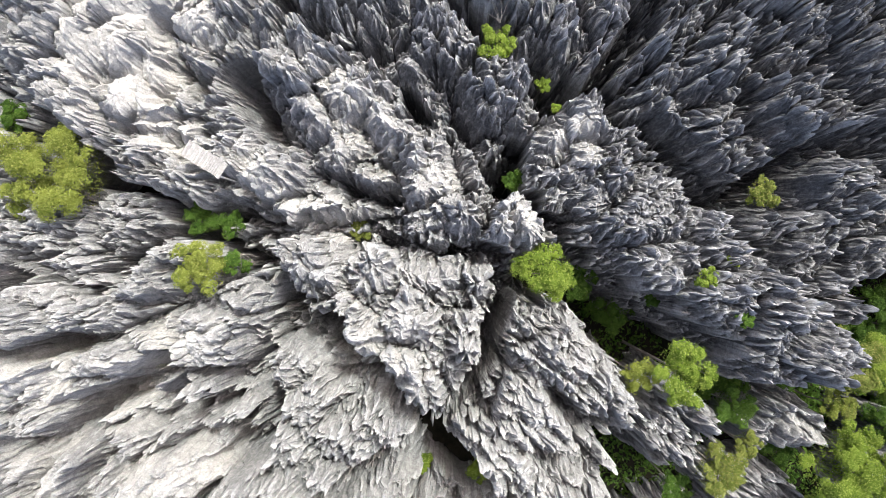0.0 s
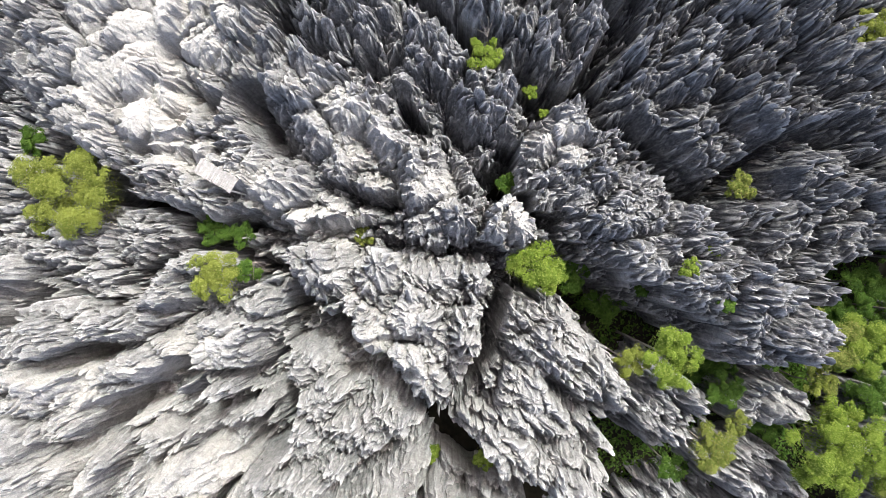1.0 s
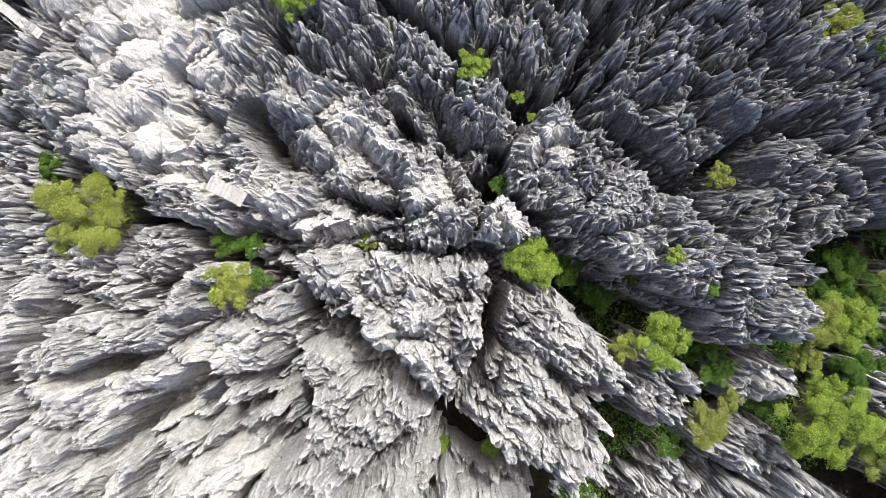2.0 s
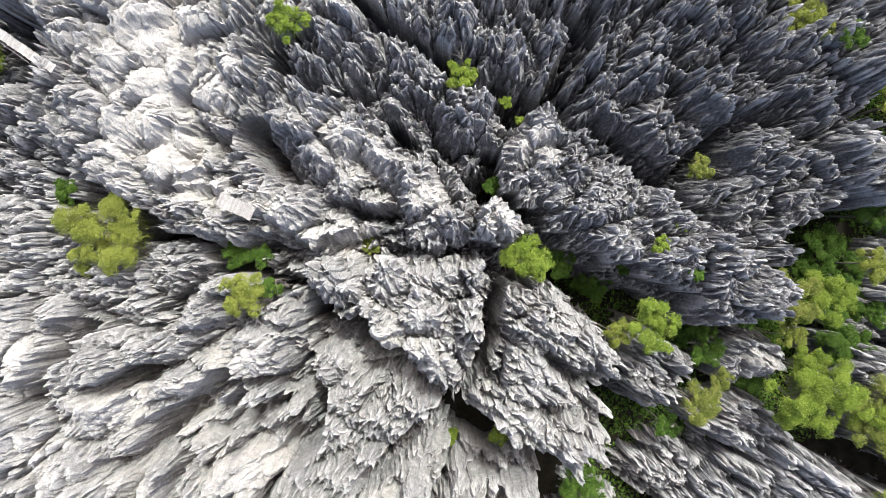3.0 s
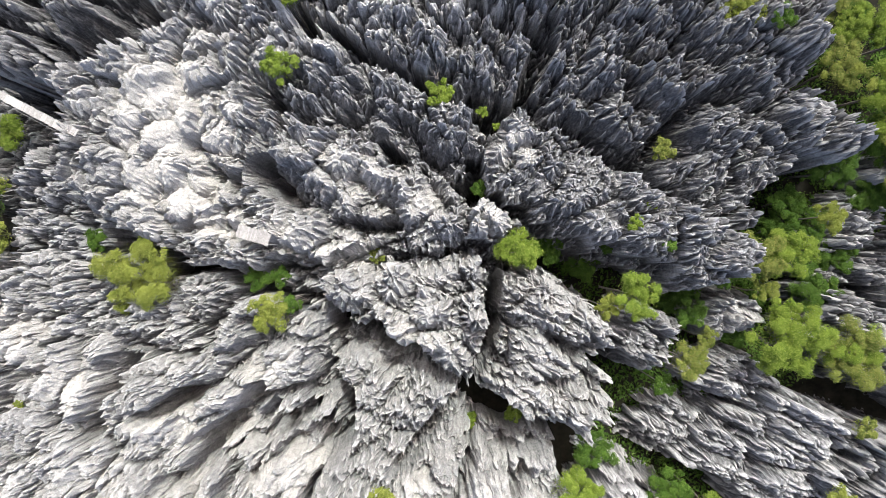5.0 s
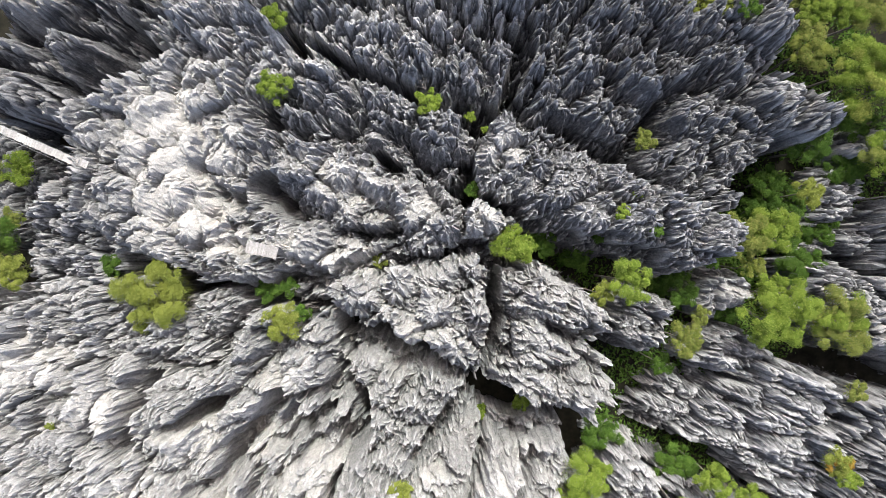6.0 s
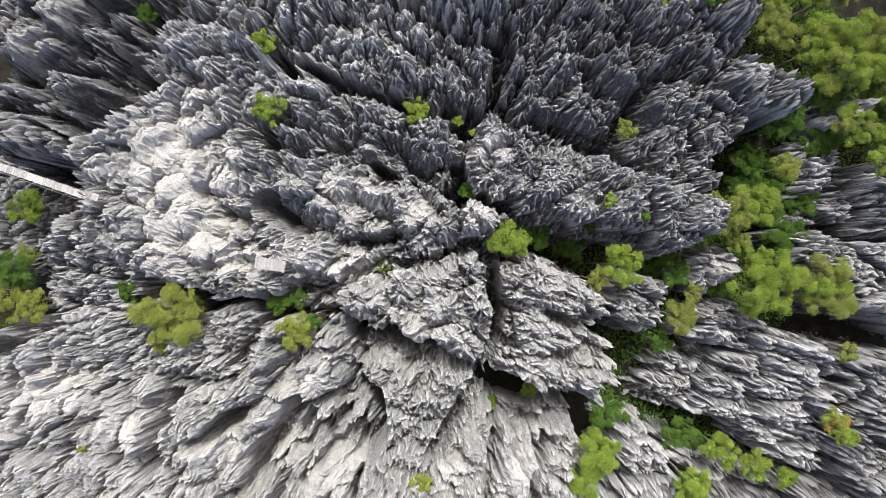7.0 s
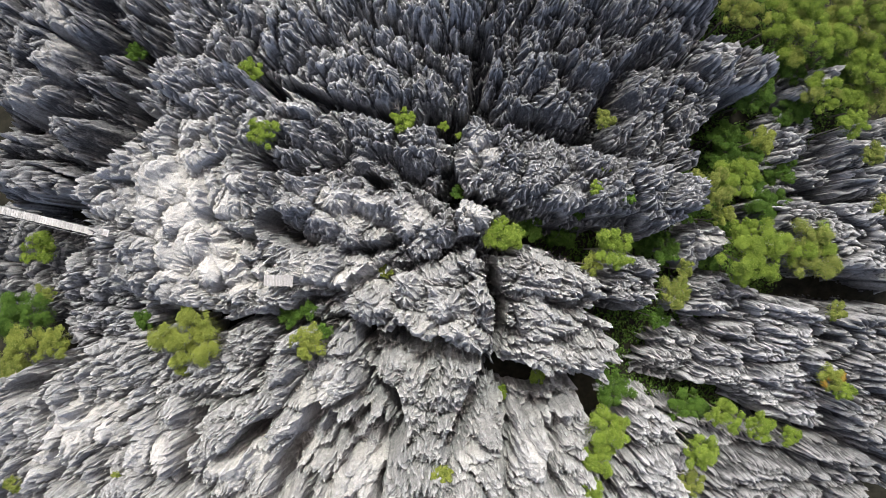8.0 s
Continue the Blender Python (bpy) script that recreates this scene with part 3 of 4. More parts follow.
     [(-35.0, 9.5), (-31.8, 8.3), (-30.1, 3.8), (-25.1, 3.8), (-21.8, 3.4), (-21.7, 1.1), (-21.3, -1.9), (-25.0, -3.3), (-28.9, -0.3), (-36.8, 2.0), (-41.8, 2.0), (-43.8, 6.0), (-46.1, 9.5), (-42.7, 10.4)], [], {"lean": (0.0, -0.15), "fall": 185}),
    ("limestone_hill", "broad pale limestone hill with fluted sides", ROCK_HILL, (3.4, -2, "slabs", 25, 1.6),
     [(-19.6, 0.4), (-18.5, -0.1), (-16.0, -1.9), (-14.6, -2.0), (-13.7, -3.6), (-14.0, -4.5), (-13.6, -7.2), (-13.3, -9.5), (-15.7, -11.9), (-18.7, -10.8), (-21.8, -10.4), (-24.4, -11.5), (-27.8, -10.7), (-32.4, -11.0), (-34.4, -4.2), (-26.1, -3.1), (-22.1, -1.9)],
     [([(-24.2, -11.7), (-21.9, -11.0), (-18.0, -11.8), (-14.9, -10.3), (-13.6, -9.3)], 1.0, 4.5), ([(-14.0, -6.2), (-13.2, -8.6), (-13.6, -10.2)], 1.0, 5), ([(-30.1, -7.6), (-26.2, -6.4), (-23.8, -5.8)], 0.8, 3), ([(-19.2, -2.0), (-16.1, -4.3), (-13.8, -4.7)], 0.8, 2), ([(-26.0, -9.8), (-22.0, -8.2), (-18.0, -8.8), (-15.0, -8.2)], 0.9, 2.5)], {"fall": 195}),
    ("limestone_hill", "pale wrinkled limestone hump beside a deep hole", ROCK_HILL, (1.8, -6, "curls", -50, 1.2),
     [(-13.6, -6.2), (-12.3, -5.0), (-9.5, -6.0), (-5.5, -9.6), (-2.2, -12.2), (-2.4, -13.6), (-3.9, -14.6), (-6.7, -17.1), (-10.4, -19.4), (-13.7, -21.8), (-19.5, -23.0), (-18.0, -17.0), (-14.5, -13.5)],
     [([(-8.0, -11.0), (-6.4, -10.2), (-4.4, -7.8)], 0.9, 3)], {"size": 1.1}),
    ("limestone_hill", "pale limestone slope with long flutes", ROCK_PALE, (0.2, -6, "slabs", -70, 1.6),
     [(-20.0, -23.0), (-13.8, -22.4), (-10.4, -20.0), (-6.5, -17.6), (-3.8, -16.9), (-2.2, -17.9), (0.4, -18.9), (2.6, -19.6), (5.1, -21.9), (3.5, -25.9), (-1.0, -36.0), (-24.0, -30.0)],
     [([(-1.2, -15.5), (-2.4, -18.8), (-4.2, -22.0), (-7.0, -26.5), (-8.0, -32.0)], 0.8, 5.0), ([(-1.8, -17.6), (1.5, -18.9)], 3.0, 4.0), ([(5.6, -21.4), (1.7, -20.9), (-0.6, -20.0)], 0.8, 4.5), ([(-10.2, -18.4), (-6.9, -19.8), (-4.6, -21.7)], 0.7, 3.5), ([(2.0, -22.6), (-1.3, -25.5), (-2.6, -29.0)], 0.8, 4.0)], {"fall": 110}),
    ("limestone_hill", "wide sunlit hill of pale dusty limestone", ROCK_PALE, (2.2, -4, "slabs", 35, 1.6),
     [(-51.0, 12.8), (-44.7, 9.2), (-42.5, 5.8), (-40.6, 1.7), (-35.8, 1.7), (-32.1, -1.4), (-28.8, -4.0), (-28.2, -7.8), (-23.1, -8.6), (-18.7, -10.4), (-17.0, -13.4), (-18.8, -17.2), (-25.5, -26.9), (-44.3, -19.1), (-60.1, -3.3)],
     [([(-31.6, -13.8), (-26.8, -13.8), (-24.0, -11.9), (-22.0, -11.4)], 1.0, 4), ([(-23.6, -16.2), (-19.7, -13.9), (-14.9, -12.7)], 0.8, 3), ([(-34.3, -3.2), (-31.4, 0.6), (-31.2, 4.7)], 0.9, 3), ([(-33.0, -2.0), (-38.0, -9.0)], 1.0, 2.5), ([(-27.0, -12.0), (-31.0, -18.0)], 1.0, 2.5)], {"fall": 215}),
    ("limestone_ridge", "grey shell-shaped limestone ridge with long ribs", ROCK_SLATE, (-4.3, -15, "ribs", -36, 4.5),
     [(13.4, -23.4), (17.1, -21.9), (20.1, -21.2), (24.4, -23.7), (30.8, -22.9), (33.4, -26.2), (32.5, -29.4), (30.6, -31.4), (29.4, -38.0), (27.2, -40.0), (24.5, -37.5), (22.2, -33.5), (21.2, -30.8), (16.7, -28.1), (13.3, -25.1)],
     [([(20.5, -21.6), (24.0, -26.0), (24.5, -30.0)], 0.9, 3.0)], {"lean": (0.5, 0.0), "size": 0.8, "fall": -38, "grow": 0.1}),
    ("limestone_rock", "low grey limestone rock under the trees", ROCK_GREY, (-3.8, -12, "ribs", -35, 3.4),
     [(22.7, -17.6), (26.7, -18.3), (29.5, -21.8), (30.7, -22.5), (24.1, -22.1), (20.9, -19.6)], [], {"size": 0.7, "fall": -35}),
    ("limestone_ridge", "dark grey ribbed limestone ridge at the valley side", ROCK_DARK_SHADED, (-1.0, -12, "ribs", -40, 3.6),
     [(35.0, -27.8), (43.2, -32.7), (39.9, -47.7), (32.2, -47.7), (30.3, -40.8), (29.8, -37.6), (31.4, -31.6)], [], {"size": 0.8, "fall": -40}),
    ("limestone_ridge", "long grey limestone ridge with layered ribs", ROCK_DARK_SHADED, (-2.6, -12, "ribs", -37, 4.5),
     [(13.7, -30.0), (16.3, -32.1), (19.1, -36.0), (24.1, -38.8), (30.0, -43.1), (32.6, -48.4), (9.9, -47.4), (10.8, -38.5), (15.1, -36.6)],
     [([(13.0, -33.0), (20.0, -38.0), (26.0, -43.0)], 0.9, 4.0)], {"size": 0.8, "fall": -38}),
    ("limestone_ridge", "pale ribbed limestone ridge between bushes", ROCK_GREY, (-1.2, -12, "ribs", -42, 3.6),
     [(8.7, -25.2), (12.5, -27.4), (13.2, -31.8), (12.3, -34.6), (8.3, -38.2), (0.5, -37.1), (4.7, -30.7), (7.6, -29.7)], [], {"size": 0.8, "fall": -45}),
    ("limestone_rock", "grey layered limestone rock in the wooded valley", ROCK_SLATE, (-5.5, -12, "ribs", -25, 3.6),
     [(38.1, -9.8), (41.2, -5.8), (44.6, -4.8), (47.9, -8.2), (46.0, -10.2), (43.0, -11.5), (39.6, -11.5)], [], {"size": 0.7, "fall": -25, "grow": -0.2}),
    ("limestone_rock", "dark grey layered limestone rock with a flat top", ROCK_NIGHT, (-4.5, -12, "ribs", -25, 3.6),
     [(35.3, -11.2), (40.0, -12.0), (46.5, -11.8), (46.6, -14.2), (44.0, -16.1), (40.1, -15.0), (35.4, -12.3)], [], {"size": 0.8, "fall": -25, "grow": -0.2}),
    ("limestone_ridge", "dark grey jagged limestone rows beside trees", ROCK_NIGHT, (-2, -10, "ribs", -30, 3.2),
     [(35.8, -13.4), (38.3, -15.2), (42.3, -17.9), (50.4, -22.1), (45.7, -31.2), (38.5, -24.4), (35.2, -20.3), (34.9, -15.8)], [], {"fall": -30}),
    ("limestone_ridge", "dark limestone outcrop with scattered bushes", ROCK_NIGHT, (-2, -10, "blades", -30, 1.40),
     [(46.0, -11.4), (53.7, -13.0), (50.0, -20.5), (43.6, -17.1), (44.6, -14.4)], [], {}),
    ("limestone_rock", "small grey limestone rock under tree crowns", ROCK_GREY, (-3, -10, "slabs", 0, 1.5),
     [(45.0, -3.4), (49.7, -3.5), (50.4, -5.6), (45.7, -6.1)], [], {"size": 0.6}),
    ("limestone_rock", "lone grey limestone rock in a ring of trees", ROCK_GREY, (-3.2, -11, "slabs", -20, 1.3),
     [(24.0, -13.4), (24.9, -12.1), (27.8, -12.0), (29.4, -13.4), (28.2, -15.3), (26.1, -16.4), (24.6, -15.6)], [], {"size": 0.7, "dome": 0.8}),
    ("limestone_cliff", "tall dark limestone cliff with pale spurs", ROCK_DARK_SHADED, (1.5, -8, "slabs", 50, 1.5),
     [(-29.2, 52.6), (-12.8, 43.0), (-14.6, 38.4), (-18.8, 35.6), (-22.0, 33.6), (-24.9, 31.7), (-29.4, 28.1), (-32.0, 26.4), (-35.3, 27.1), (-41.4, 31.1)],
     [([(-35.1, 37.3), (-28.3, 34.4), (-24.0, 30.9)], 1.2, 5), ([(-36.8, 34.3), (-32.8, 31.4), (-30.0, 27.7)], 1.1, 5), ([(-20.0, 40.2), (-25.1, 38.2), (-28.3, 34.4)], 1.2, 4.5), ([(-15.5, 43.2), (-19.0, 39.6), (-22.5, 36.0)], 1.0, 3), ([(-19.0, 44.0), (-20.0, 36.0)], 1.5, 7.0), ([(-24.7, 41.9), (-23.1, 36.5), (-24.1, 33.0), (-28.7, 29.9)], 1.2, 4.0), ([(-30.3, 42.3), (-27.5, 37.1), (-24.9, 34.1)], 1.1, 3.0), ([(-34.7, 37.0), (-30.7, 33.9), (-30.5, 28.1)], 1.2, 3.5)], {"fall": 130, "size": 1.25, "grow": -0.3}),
    ("limestone_cliff", "dark limestone wall across the chasm", ROCK_DARK_SHADED, (-8.5, -12, "ribs", 40, 2.2),
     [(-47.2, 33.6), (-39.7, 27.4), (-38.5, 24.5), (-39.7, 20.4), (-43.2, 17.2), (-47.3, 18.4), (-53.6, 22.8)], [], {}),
    ("limestone_tower", "grey limestone tower in a shaded cleft", ROCK_GREY, (2, -9, "curls", 30, 1.2),
     [(-21.8, 31.4), (-18.3, 33.0), (-17.1, 30.4), (-18.4, 29.3), (-21.3, 29.0)], [], {"grow": -0.1}),
    ("limestone_ridge", "grey limestone shoulder with curled crests and a cable", ROCK_GREY, (3.5, -4, "curls", 30, 1.3),
     [(-19.4, 30.4), (-16.9, 33.1), (-14.3, 33.3), (-8.7, 28.6), (-9.0, 25.7), (-8.1, 22.8), (-9.3, 19.4), (-11.3, 20.5), (-13.9, 24.4), (-17.6, 27.6)], [], {}),
    ("pinnacle_field", "dark limestone pinnacles around a shaded cleft", ROCK_DARK, (2.0, -6, "blades", 60, 1.45),
     [(-14.9, 35.1), (-10.2, 41.5), (-4.6, 38.2), (-6.4, 29.8), (-6.0, 26.7), (-7.6, 28.7), (-12.7, 33.4)], [], {}),
    ("limestone_shelf", "grey jagged limestone shelf along the canyon wall", ROCK_SLATE, (-2.6, -9, "curls", -35, 1.4),
     [(7.2, 2.4), (9.0, 3.0), (13.8, -0.8), (17.6, -3.6), (21.0, -5.4), (22.8, -8.5), (21.4, -8.8), (19.4, -6.9), (16.2, -5.6), (12.2, -2.9), (8.0, 0.6)], [], {"grow": 0.1}),
    # side turned from the sun: its shade is painted by using slate, not pale
    ("limestone_ridge", "dim grey layered flank of the trodden ridge", ROCK_SLATE, (-1.2, -12, "ribs", -15, 2.6),
     [(-38.5, 21.4), (-34.9, 21.5), (-33.4, 17.7), (-32.1, 13.6), (-32.3, 10.5), (-33.9, 8.5), (-37.7, 8.9), (-42.8, 10.3), (-43.9, 13.5), (-41.0, 18.0)], [], {"fall": 200, "lean": (0.25, 0.12), "grow": 0.1}),
    ("limestone_shelf", "narrow grey limestone shelf along a straight cleft", ROCK_GREY, (-1.2, -9, "ribs", -5, 3.0),
     [(-8.4, 2.3), (-5.7, 2.6), (-2.8, 1.4), (3.3, 0.9), (5.2, 0.2), (4.6, -1.4), (0.9, -1.0), (-3.2, -0.7), (-6.5, 0.1)], [], {"size": 0.6}),
    ("limestone_shelf", "pale limestone ledge below a deep green shrub", ROCK_PALE, (-0.4, -9, "ribs", 0, 3.0),
     [(-17.6, 1.7), (-14.0, 2.0), (-11.2, 2.0), (-7.1, 2.4), (-6.0, 0.3), (-9.6, 0.1), (-13.2, -0.2), (-16.0, 0.2)], [], {"size": 0.6}),
]


for number, (kind, label, material, numbers, outline, gullies, more) in enumerate(MASSIFS):
    raise_massif(number, *numbers, outline, gullies + ([(line, 1.1 * width, (1.45 if kind == "limestone_hill" else 0.85) * depth) for line, width, depth in CREVICES] if kind in ("limestone_hill", "limestone_ridge") else []), **more)


# ---- solution flutes ----
def blurred(h, cells_wide):
    """The sheet smoothed over a number of cells, twice."""
    for axis in (0, 1, 0, 1):
        n = h.shape[axis]
        total = np.cumsum(np.concatenate([np.zeros_like(h.take([0], axis)), h], axis), axis)
        hi, lo = np.minimum(np.arange(n) + cells_wide + 1, n), np.maximum(np.arange(n) - cells_wide, 0)
        width = (hi - lo).reshape((-1, 1) if axis == 0 else (1, -1))
        h = (total.take(hi, axis) - total.take(lo, axis)) / width
    return h


def flutes(px, py, ax, ay, spacing, seed):
    """Sharp crests between round troughs that run down the slope (ax, ay) and fork where it turns: 0 in the trough to 1."""
    u, v = px / (1.5 * spacing), py / (1.5 * spacing)
    iu, iv = np.floor(u), np.floor(v)
    c, s = np.zeros_like(u), np.zeros_like(u)
    total = np.zeros_like(u)
    for j in (-1, 0, 1):
        for i in (-1, 0, 1):
            a, b = iu + i, iv + j
            ou, ov = u - a - 0.5 - 0.7 * (hashed(a, b, seed) - 0.5), v - b - 0.5 - 0.7 * (hashed(a, b, seed + 7) - 0.5)
            w = np.exp(-2.6 * (ou * ou + ov * ov))
            turn = 9.425 * (ov * ax - ou * ay) + 4.0 * (hashed(a, b, seed + 3) - 0.5)
            c, s, total = c + w * np.cos(turn), s + w * np.sin(turn), total + w
    firm = np.clip(1.8 * np.hypot(c, s) / total, 0, 1)
    return (1 - np.abs(np.sin(0.5 * np.arctan2(s, c)))) * firm + 0.36 * (1 - firm)


ROCK = OWNER >= 0
VIGOUR = np.clip(0.5 + 1.5 * octaves(GX / 3.2, GY / 3.2, 151, 2), 0, 1)
for share, deep, soft in ((1.0, 1.0, 5), (0.48, 0.9, 3), (0.25, 0.8, 2)):
    slope_x, slope_y = np.gradient(blurred(HEIGHT, soft), np.array(xs), np.array(ys))
    sx, sy = slope_x[ROCK], slope_y[ROCK]
    steep = np.hypot(sx, sy) + 1e-6
    pitch = PITCH[ROCK] * share
    wander = 0.12 * octaves(GX[ROCK] / 0.6, GY[ROCK] / 0.6, 131, 2)
    cut = flutes(GX[ROCK] + wander, GY[ROCK] - wander, -sx / steep, -sy / steep, pitch, 140 + int(100 * share)) - 0.36
    HEIGHT[ROCK] += cut * deep * DEPTH[ROCK] * pitch * (0.35 + 1.05 * np.minimum(steep, 2.4)) * (0.55 + 0.9 * VIGOUR[ROCK]) * (1 - 0.78 * WORN[ROCK])
# bare sharp crests, rubbed pale, with the light they catch put into colour
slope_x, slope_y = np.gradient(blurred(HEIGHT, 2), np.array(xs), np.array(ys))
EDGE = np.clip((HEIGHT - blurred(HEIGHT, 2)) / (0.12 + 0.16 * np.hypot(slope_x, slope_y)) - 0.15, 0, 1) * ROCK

# a little unevenness sideways, so that no face keeps to the sheet's lines
VX = GX + 0.04 * octaves(GX / 0.5, GY / 0.5, 71, 2) + 0.26 * octaves(GX / 2.0 + HEIGHT * 0.55, GY / 2.0 - HEIGHT * 0.5, 72, 2)
VY = GY + 0.04 * octaves(GX / 0.5, GY / 0.5, 81, 2) + 0.26 * octaves(GX / 2.0 - HEIGHT * 0.5, GY / 2.0 + HEIGHT * 0.55, 82, 2)
PLACES = np.stack([VX, VY, HEIGHT], -1).reshape(-1, 3)
q = np.arange(GX.size).reshape(GX.shape)
QUADS = np.stack([q[:-1, :-1], q[1:, :-1], q[1:, 1:], q[:-1, 1:]], -1).reshape(-1, 4)
own = OWNER.ravel()[QUADS]
q_owner = own.max(1)
q_cell = np.take_along_axis(CELL.ravel()[QUADS], own.argmax(1)[:, None], 1)[:, 0]
for number, (kind, label, material, numbers, outline, gullies, more) in enumerate(MASSIFS):
    mine = np.nonzero(q_owner == number)[0]
    if not len(mine):
        continue
    base = new(kind)
    middle = np.array(outline).mean(0)
    base.location = (middle[0], middle[1], FLOOR)
    tagged(base, label, "rock", "limestone massifs", "thing")
    codes, where, count = np.unique(q_cell[mine], return_inverse=True, return_counts=True)
    # a blade is one connected piece; scraps join the debris
    label = np.full(q_owner.shape, -1, np.int64)
    label[mine] = mine
    key = np.full(q_owner.shape, -1, np.int64)
    key[mine] = where
    wide = (GX.shape[0] - 1, GX.shape[1] - 1)
    row, col = np.divmod(mine, wide[1])
    cut = (slice(row.min(), row.max() + 1), slice(col.min(), col.max() + 1))
    lab, keys = label.reshape(wide)[cut].copy(), key.reshape(wide)[cut]
    up, side = keys[1:] == keys[:-1], keys[:, 1:] == keys[:, :-1]
    for _ in range(400):
        before = lab.copy()
        lab[1:] = np.where(up, np.minimum(lab[1:], lab[:-1]), lab[1:])
        lab[:-1] = np.where(up, np.minimum(lab[1:], lab[:-1]), lab[:-1])
        lab[:, 1:] = np.where(side, np.minimum(lab[:, 1:], lab[:, :-1]), lab[:, 1:])
        lab[:, :-1] = np.where(side, np.minimum(lab[:, 1:], lab[:, :-1]), lab[:, :-1])
        if (before == lab).all():
            break
    piece = lab[row - row.min(), col - col.min()]
    codes, where, count = np.unique(piece, return_inverse=True, return_counts=True)
    big = count > 60
    if big.sum() > 300:
        big &= count >= np.sort(count)[-300]
    group = np.where(big[where], where, -1)
    order = np.argsort(group, kind="stable")
    cuts = np.nonzero(np.diff(group[order]))[0] + 1
    for some in np.split(order, cuts):
        quads = QUADS[mine[some]]
        used, back = np.unique(quads, return_inverse=True)
        verts = PLACES[used] - np.array(base.location)
        rest = group[some[0]] < 0
        me = mesh_of("rock", verts, back.reshape(-1, 4))
        me.set_sharp_from_angle(angle=radians(42))
        me.attributes.new("worn", "FLOAT", "POINT").data.foreach_set("value", WORN.ravel()[used].astype(np.float32))
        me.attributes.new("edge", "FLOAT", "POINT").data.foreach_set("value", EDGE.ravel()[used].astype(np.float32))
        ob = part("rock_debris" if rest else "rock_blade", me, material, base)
        if rest:
            tagged(ob, kind="stuff")


def ground_at(px, py):
    return FLOOR + 2.0 * octaves(px / 9.0, py / 9.0, 91, 4)


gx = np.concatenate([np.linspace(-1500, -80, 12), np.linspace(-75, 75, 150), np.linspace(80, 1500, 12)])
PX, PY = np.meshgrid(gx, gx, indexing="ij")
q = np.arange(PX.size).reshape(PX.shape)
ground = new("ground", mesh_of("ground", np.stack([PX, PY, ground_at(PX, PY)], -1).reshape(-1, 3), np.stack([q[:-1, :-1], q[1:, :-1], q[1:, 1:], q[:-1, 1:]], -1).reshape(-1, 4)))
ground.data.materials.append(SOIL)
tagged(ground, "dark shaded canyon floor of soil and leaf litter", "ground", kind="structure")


# ---- trees and bushes ----
def leaf_mesh(name, rng, pos, nor, leaf):
    """Bent four-cornered leaves at the given places."""
    nor = nor + 0.36 * rng.normal(size=nor.shape)
    nor /= np.linalg.norm(nor, axis=1)[:, None]
    side = np.cross(nor, rng.normal(size=nor.shape))
    side /= np.linalg.norm(side, axis=1)[:, None] + 1e-9
    ahead = np.cross(nor, side)
    size = leaf * rng.uniform(0.6, 1.25, len(pos))[:, None]
    verts = np.stack([pos - ahead * size, pos + side * size * 0.68 + nor * size * 0.15, pos + ahead * size, pos - side * size * 0.68 + nor * size * 0.15], 1).reshape(-1, 3)
    return mesh_of(name, verts, np.arange(len(verts)).reshape(-1, 4), smooth=False)


def crown_meshes(rng, radius, tall, lobes, leaf):
    """Thin inner foliage, and round clumps with gaps between them, each of small tufts of leaves."""
    clumps, middles = [], []
    main = max(4, int(lobes))
    for k in range(main):
        a, d = 2.399 * k + rng.uniform(-0.5, 0.5), radius * 0.74 * math.sqrt((k + 0.3) / main) * rng.uniform(0.85, 1.12)
        big = radius * rng.uniform(0.65, 1.35) * 1.02 / math.sqrt(main)
        mid = np.array((d * math.cos(a), d * math.sin(a), tall * (0.60 - 0.55 * (d / radius) ** 2) + rng.uniform(-0.30, 0.30) * tall))
        pos, nor = [], []
        for n in range(17):
            way = rng.normal(size=3)
            way[2] = abs(way[2]) * 0.9 - 0.25
            way /= np.linalg.norm(way)
            c, r = mid + way * big * rng.uniform(0.45, 0.75), big * rng.uniform(0.32, 0.50)
            count = int(min(1500, max(12, 2.6 * r * r / (leaf * leaf))))
            e = rng.normal(size=(count, 3))
            e /= np.linalg.norm(e, axis=1)[:, None]
            e[:, 2] = np.where(e[:, 2] < -0.4, -e[:, 2], e[:, 2])
            pos.append(c + e * (r * rng.uniform(0.35, 1.2, count) ** 0.5)[:, None] * (1, 1, 0.85))
            nor.append(e + 0.5 * way + (0, 0, 0.3))
        clumps.append(leaf_mesh("leaf_clump", rng, np.concatenate(pos), np.concatenate(nor), leaf))
        middles.append(tuple(mid))
    count = int(min(4000, 40 + 0.7 * radius * radius / (leaf * leaf)))
    e = rng.normal(size=(count, 3))
    e /= np.linalg.norm(e, axis=1)[:, None]
    inner = e * (rng.uniform(0, 1, count) ** 0.5)[:, None] * (radius * 0.75, radius * 0.75, tall * 0.28)
    return leaf_mesh("crown", rng, inner, e + (0, 0, 0.6), leaf), clumps, middles


def tube(bm, a, b, r0, r1, sides=7):
    a, b = Vector(a), Vector(b)
    turn = (b - a).to_track_quat("Z", "Y").to_matrix()
    rings = [[bm.verts.new(p + turn @ Vector((r * math.cos(6.2832 * k / sides), r * math.sin(6.2832 * k / sides), 0))) for k in range(sides)] for p, r in ((a, r0), (b, r1))]
    for k in range(sides):
        bm.faces.new((rings[0][k], rings[0][(k + 1) % sides], rings[1][(k + 1) % sides], rings[1][k]))
    bm.faces.new(rings[1])
    bm.faces.new(rings[0][::-1])


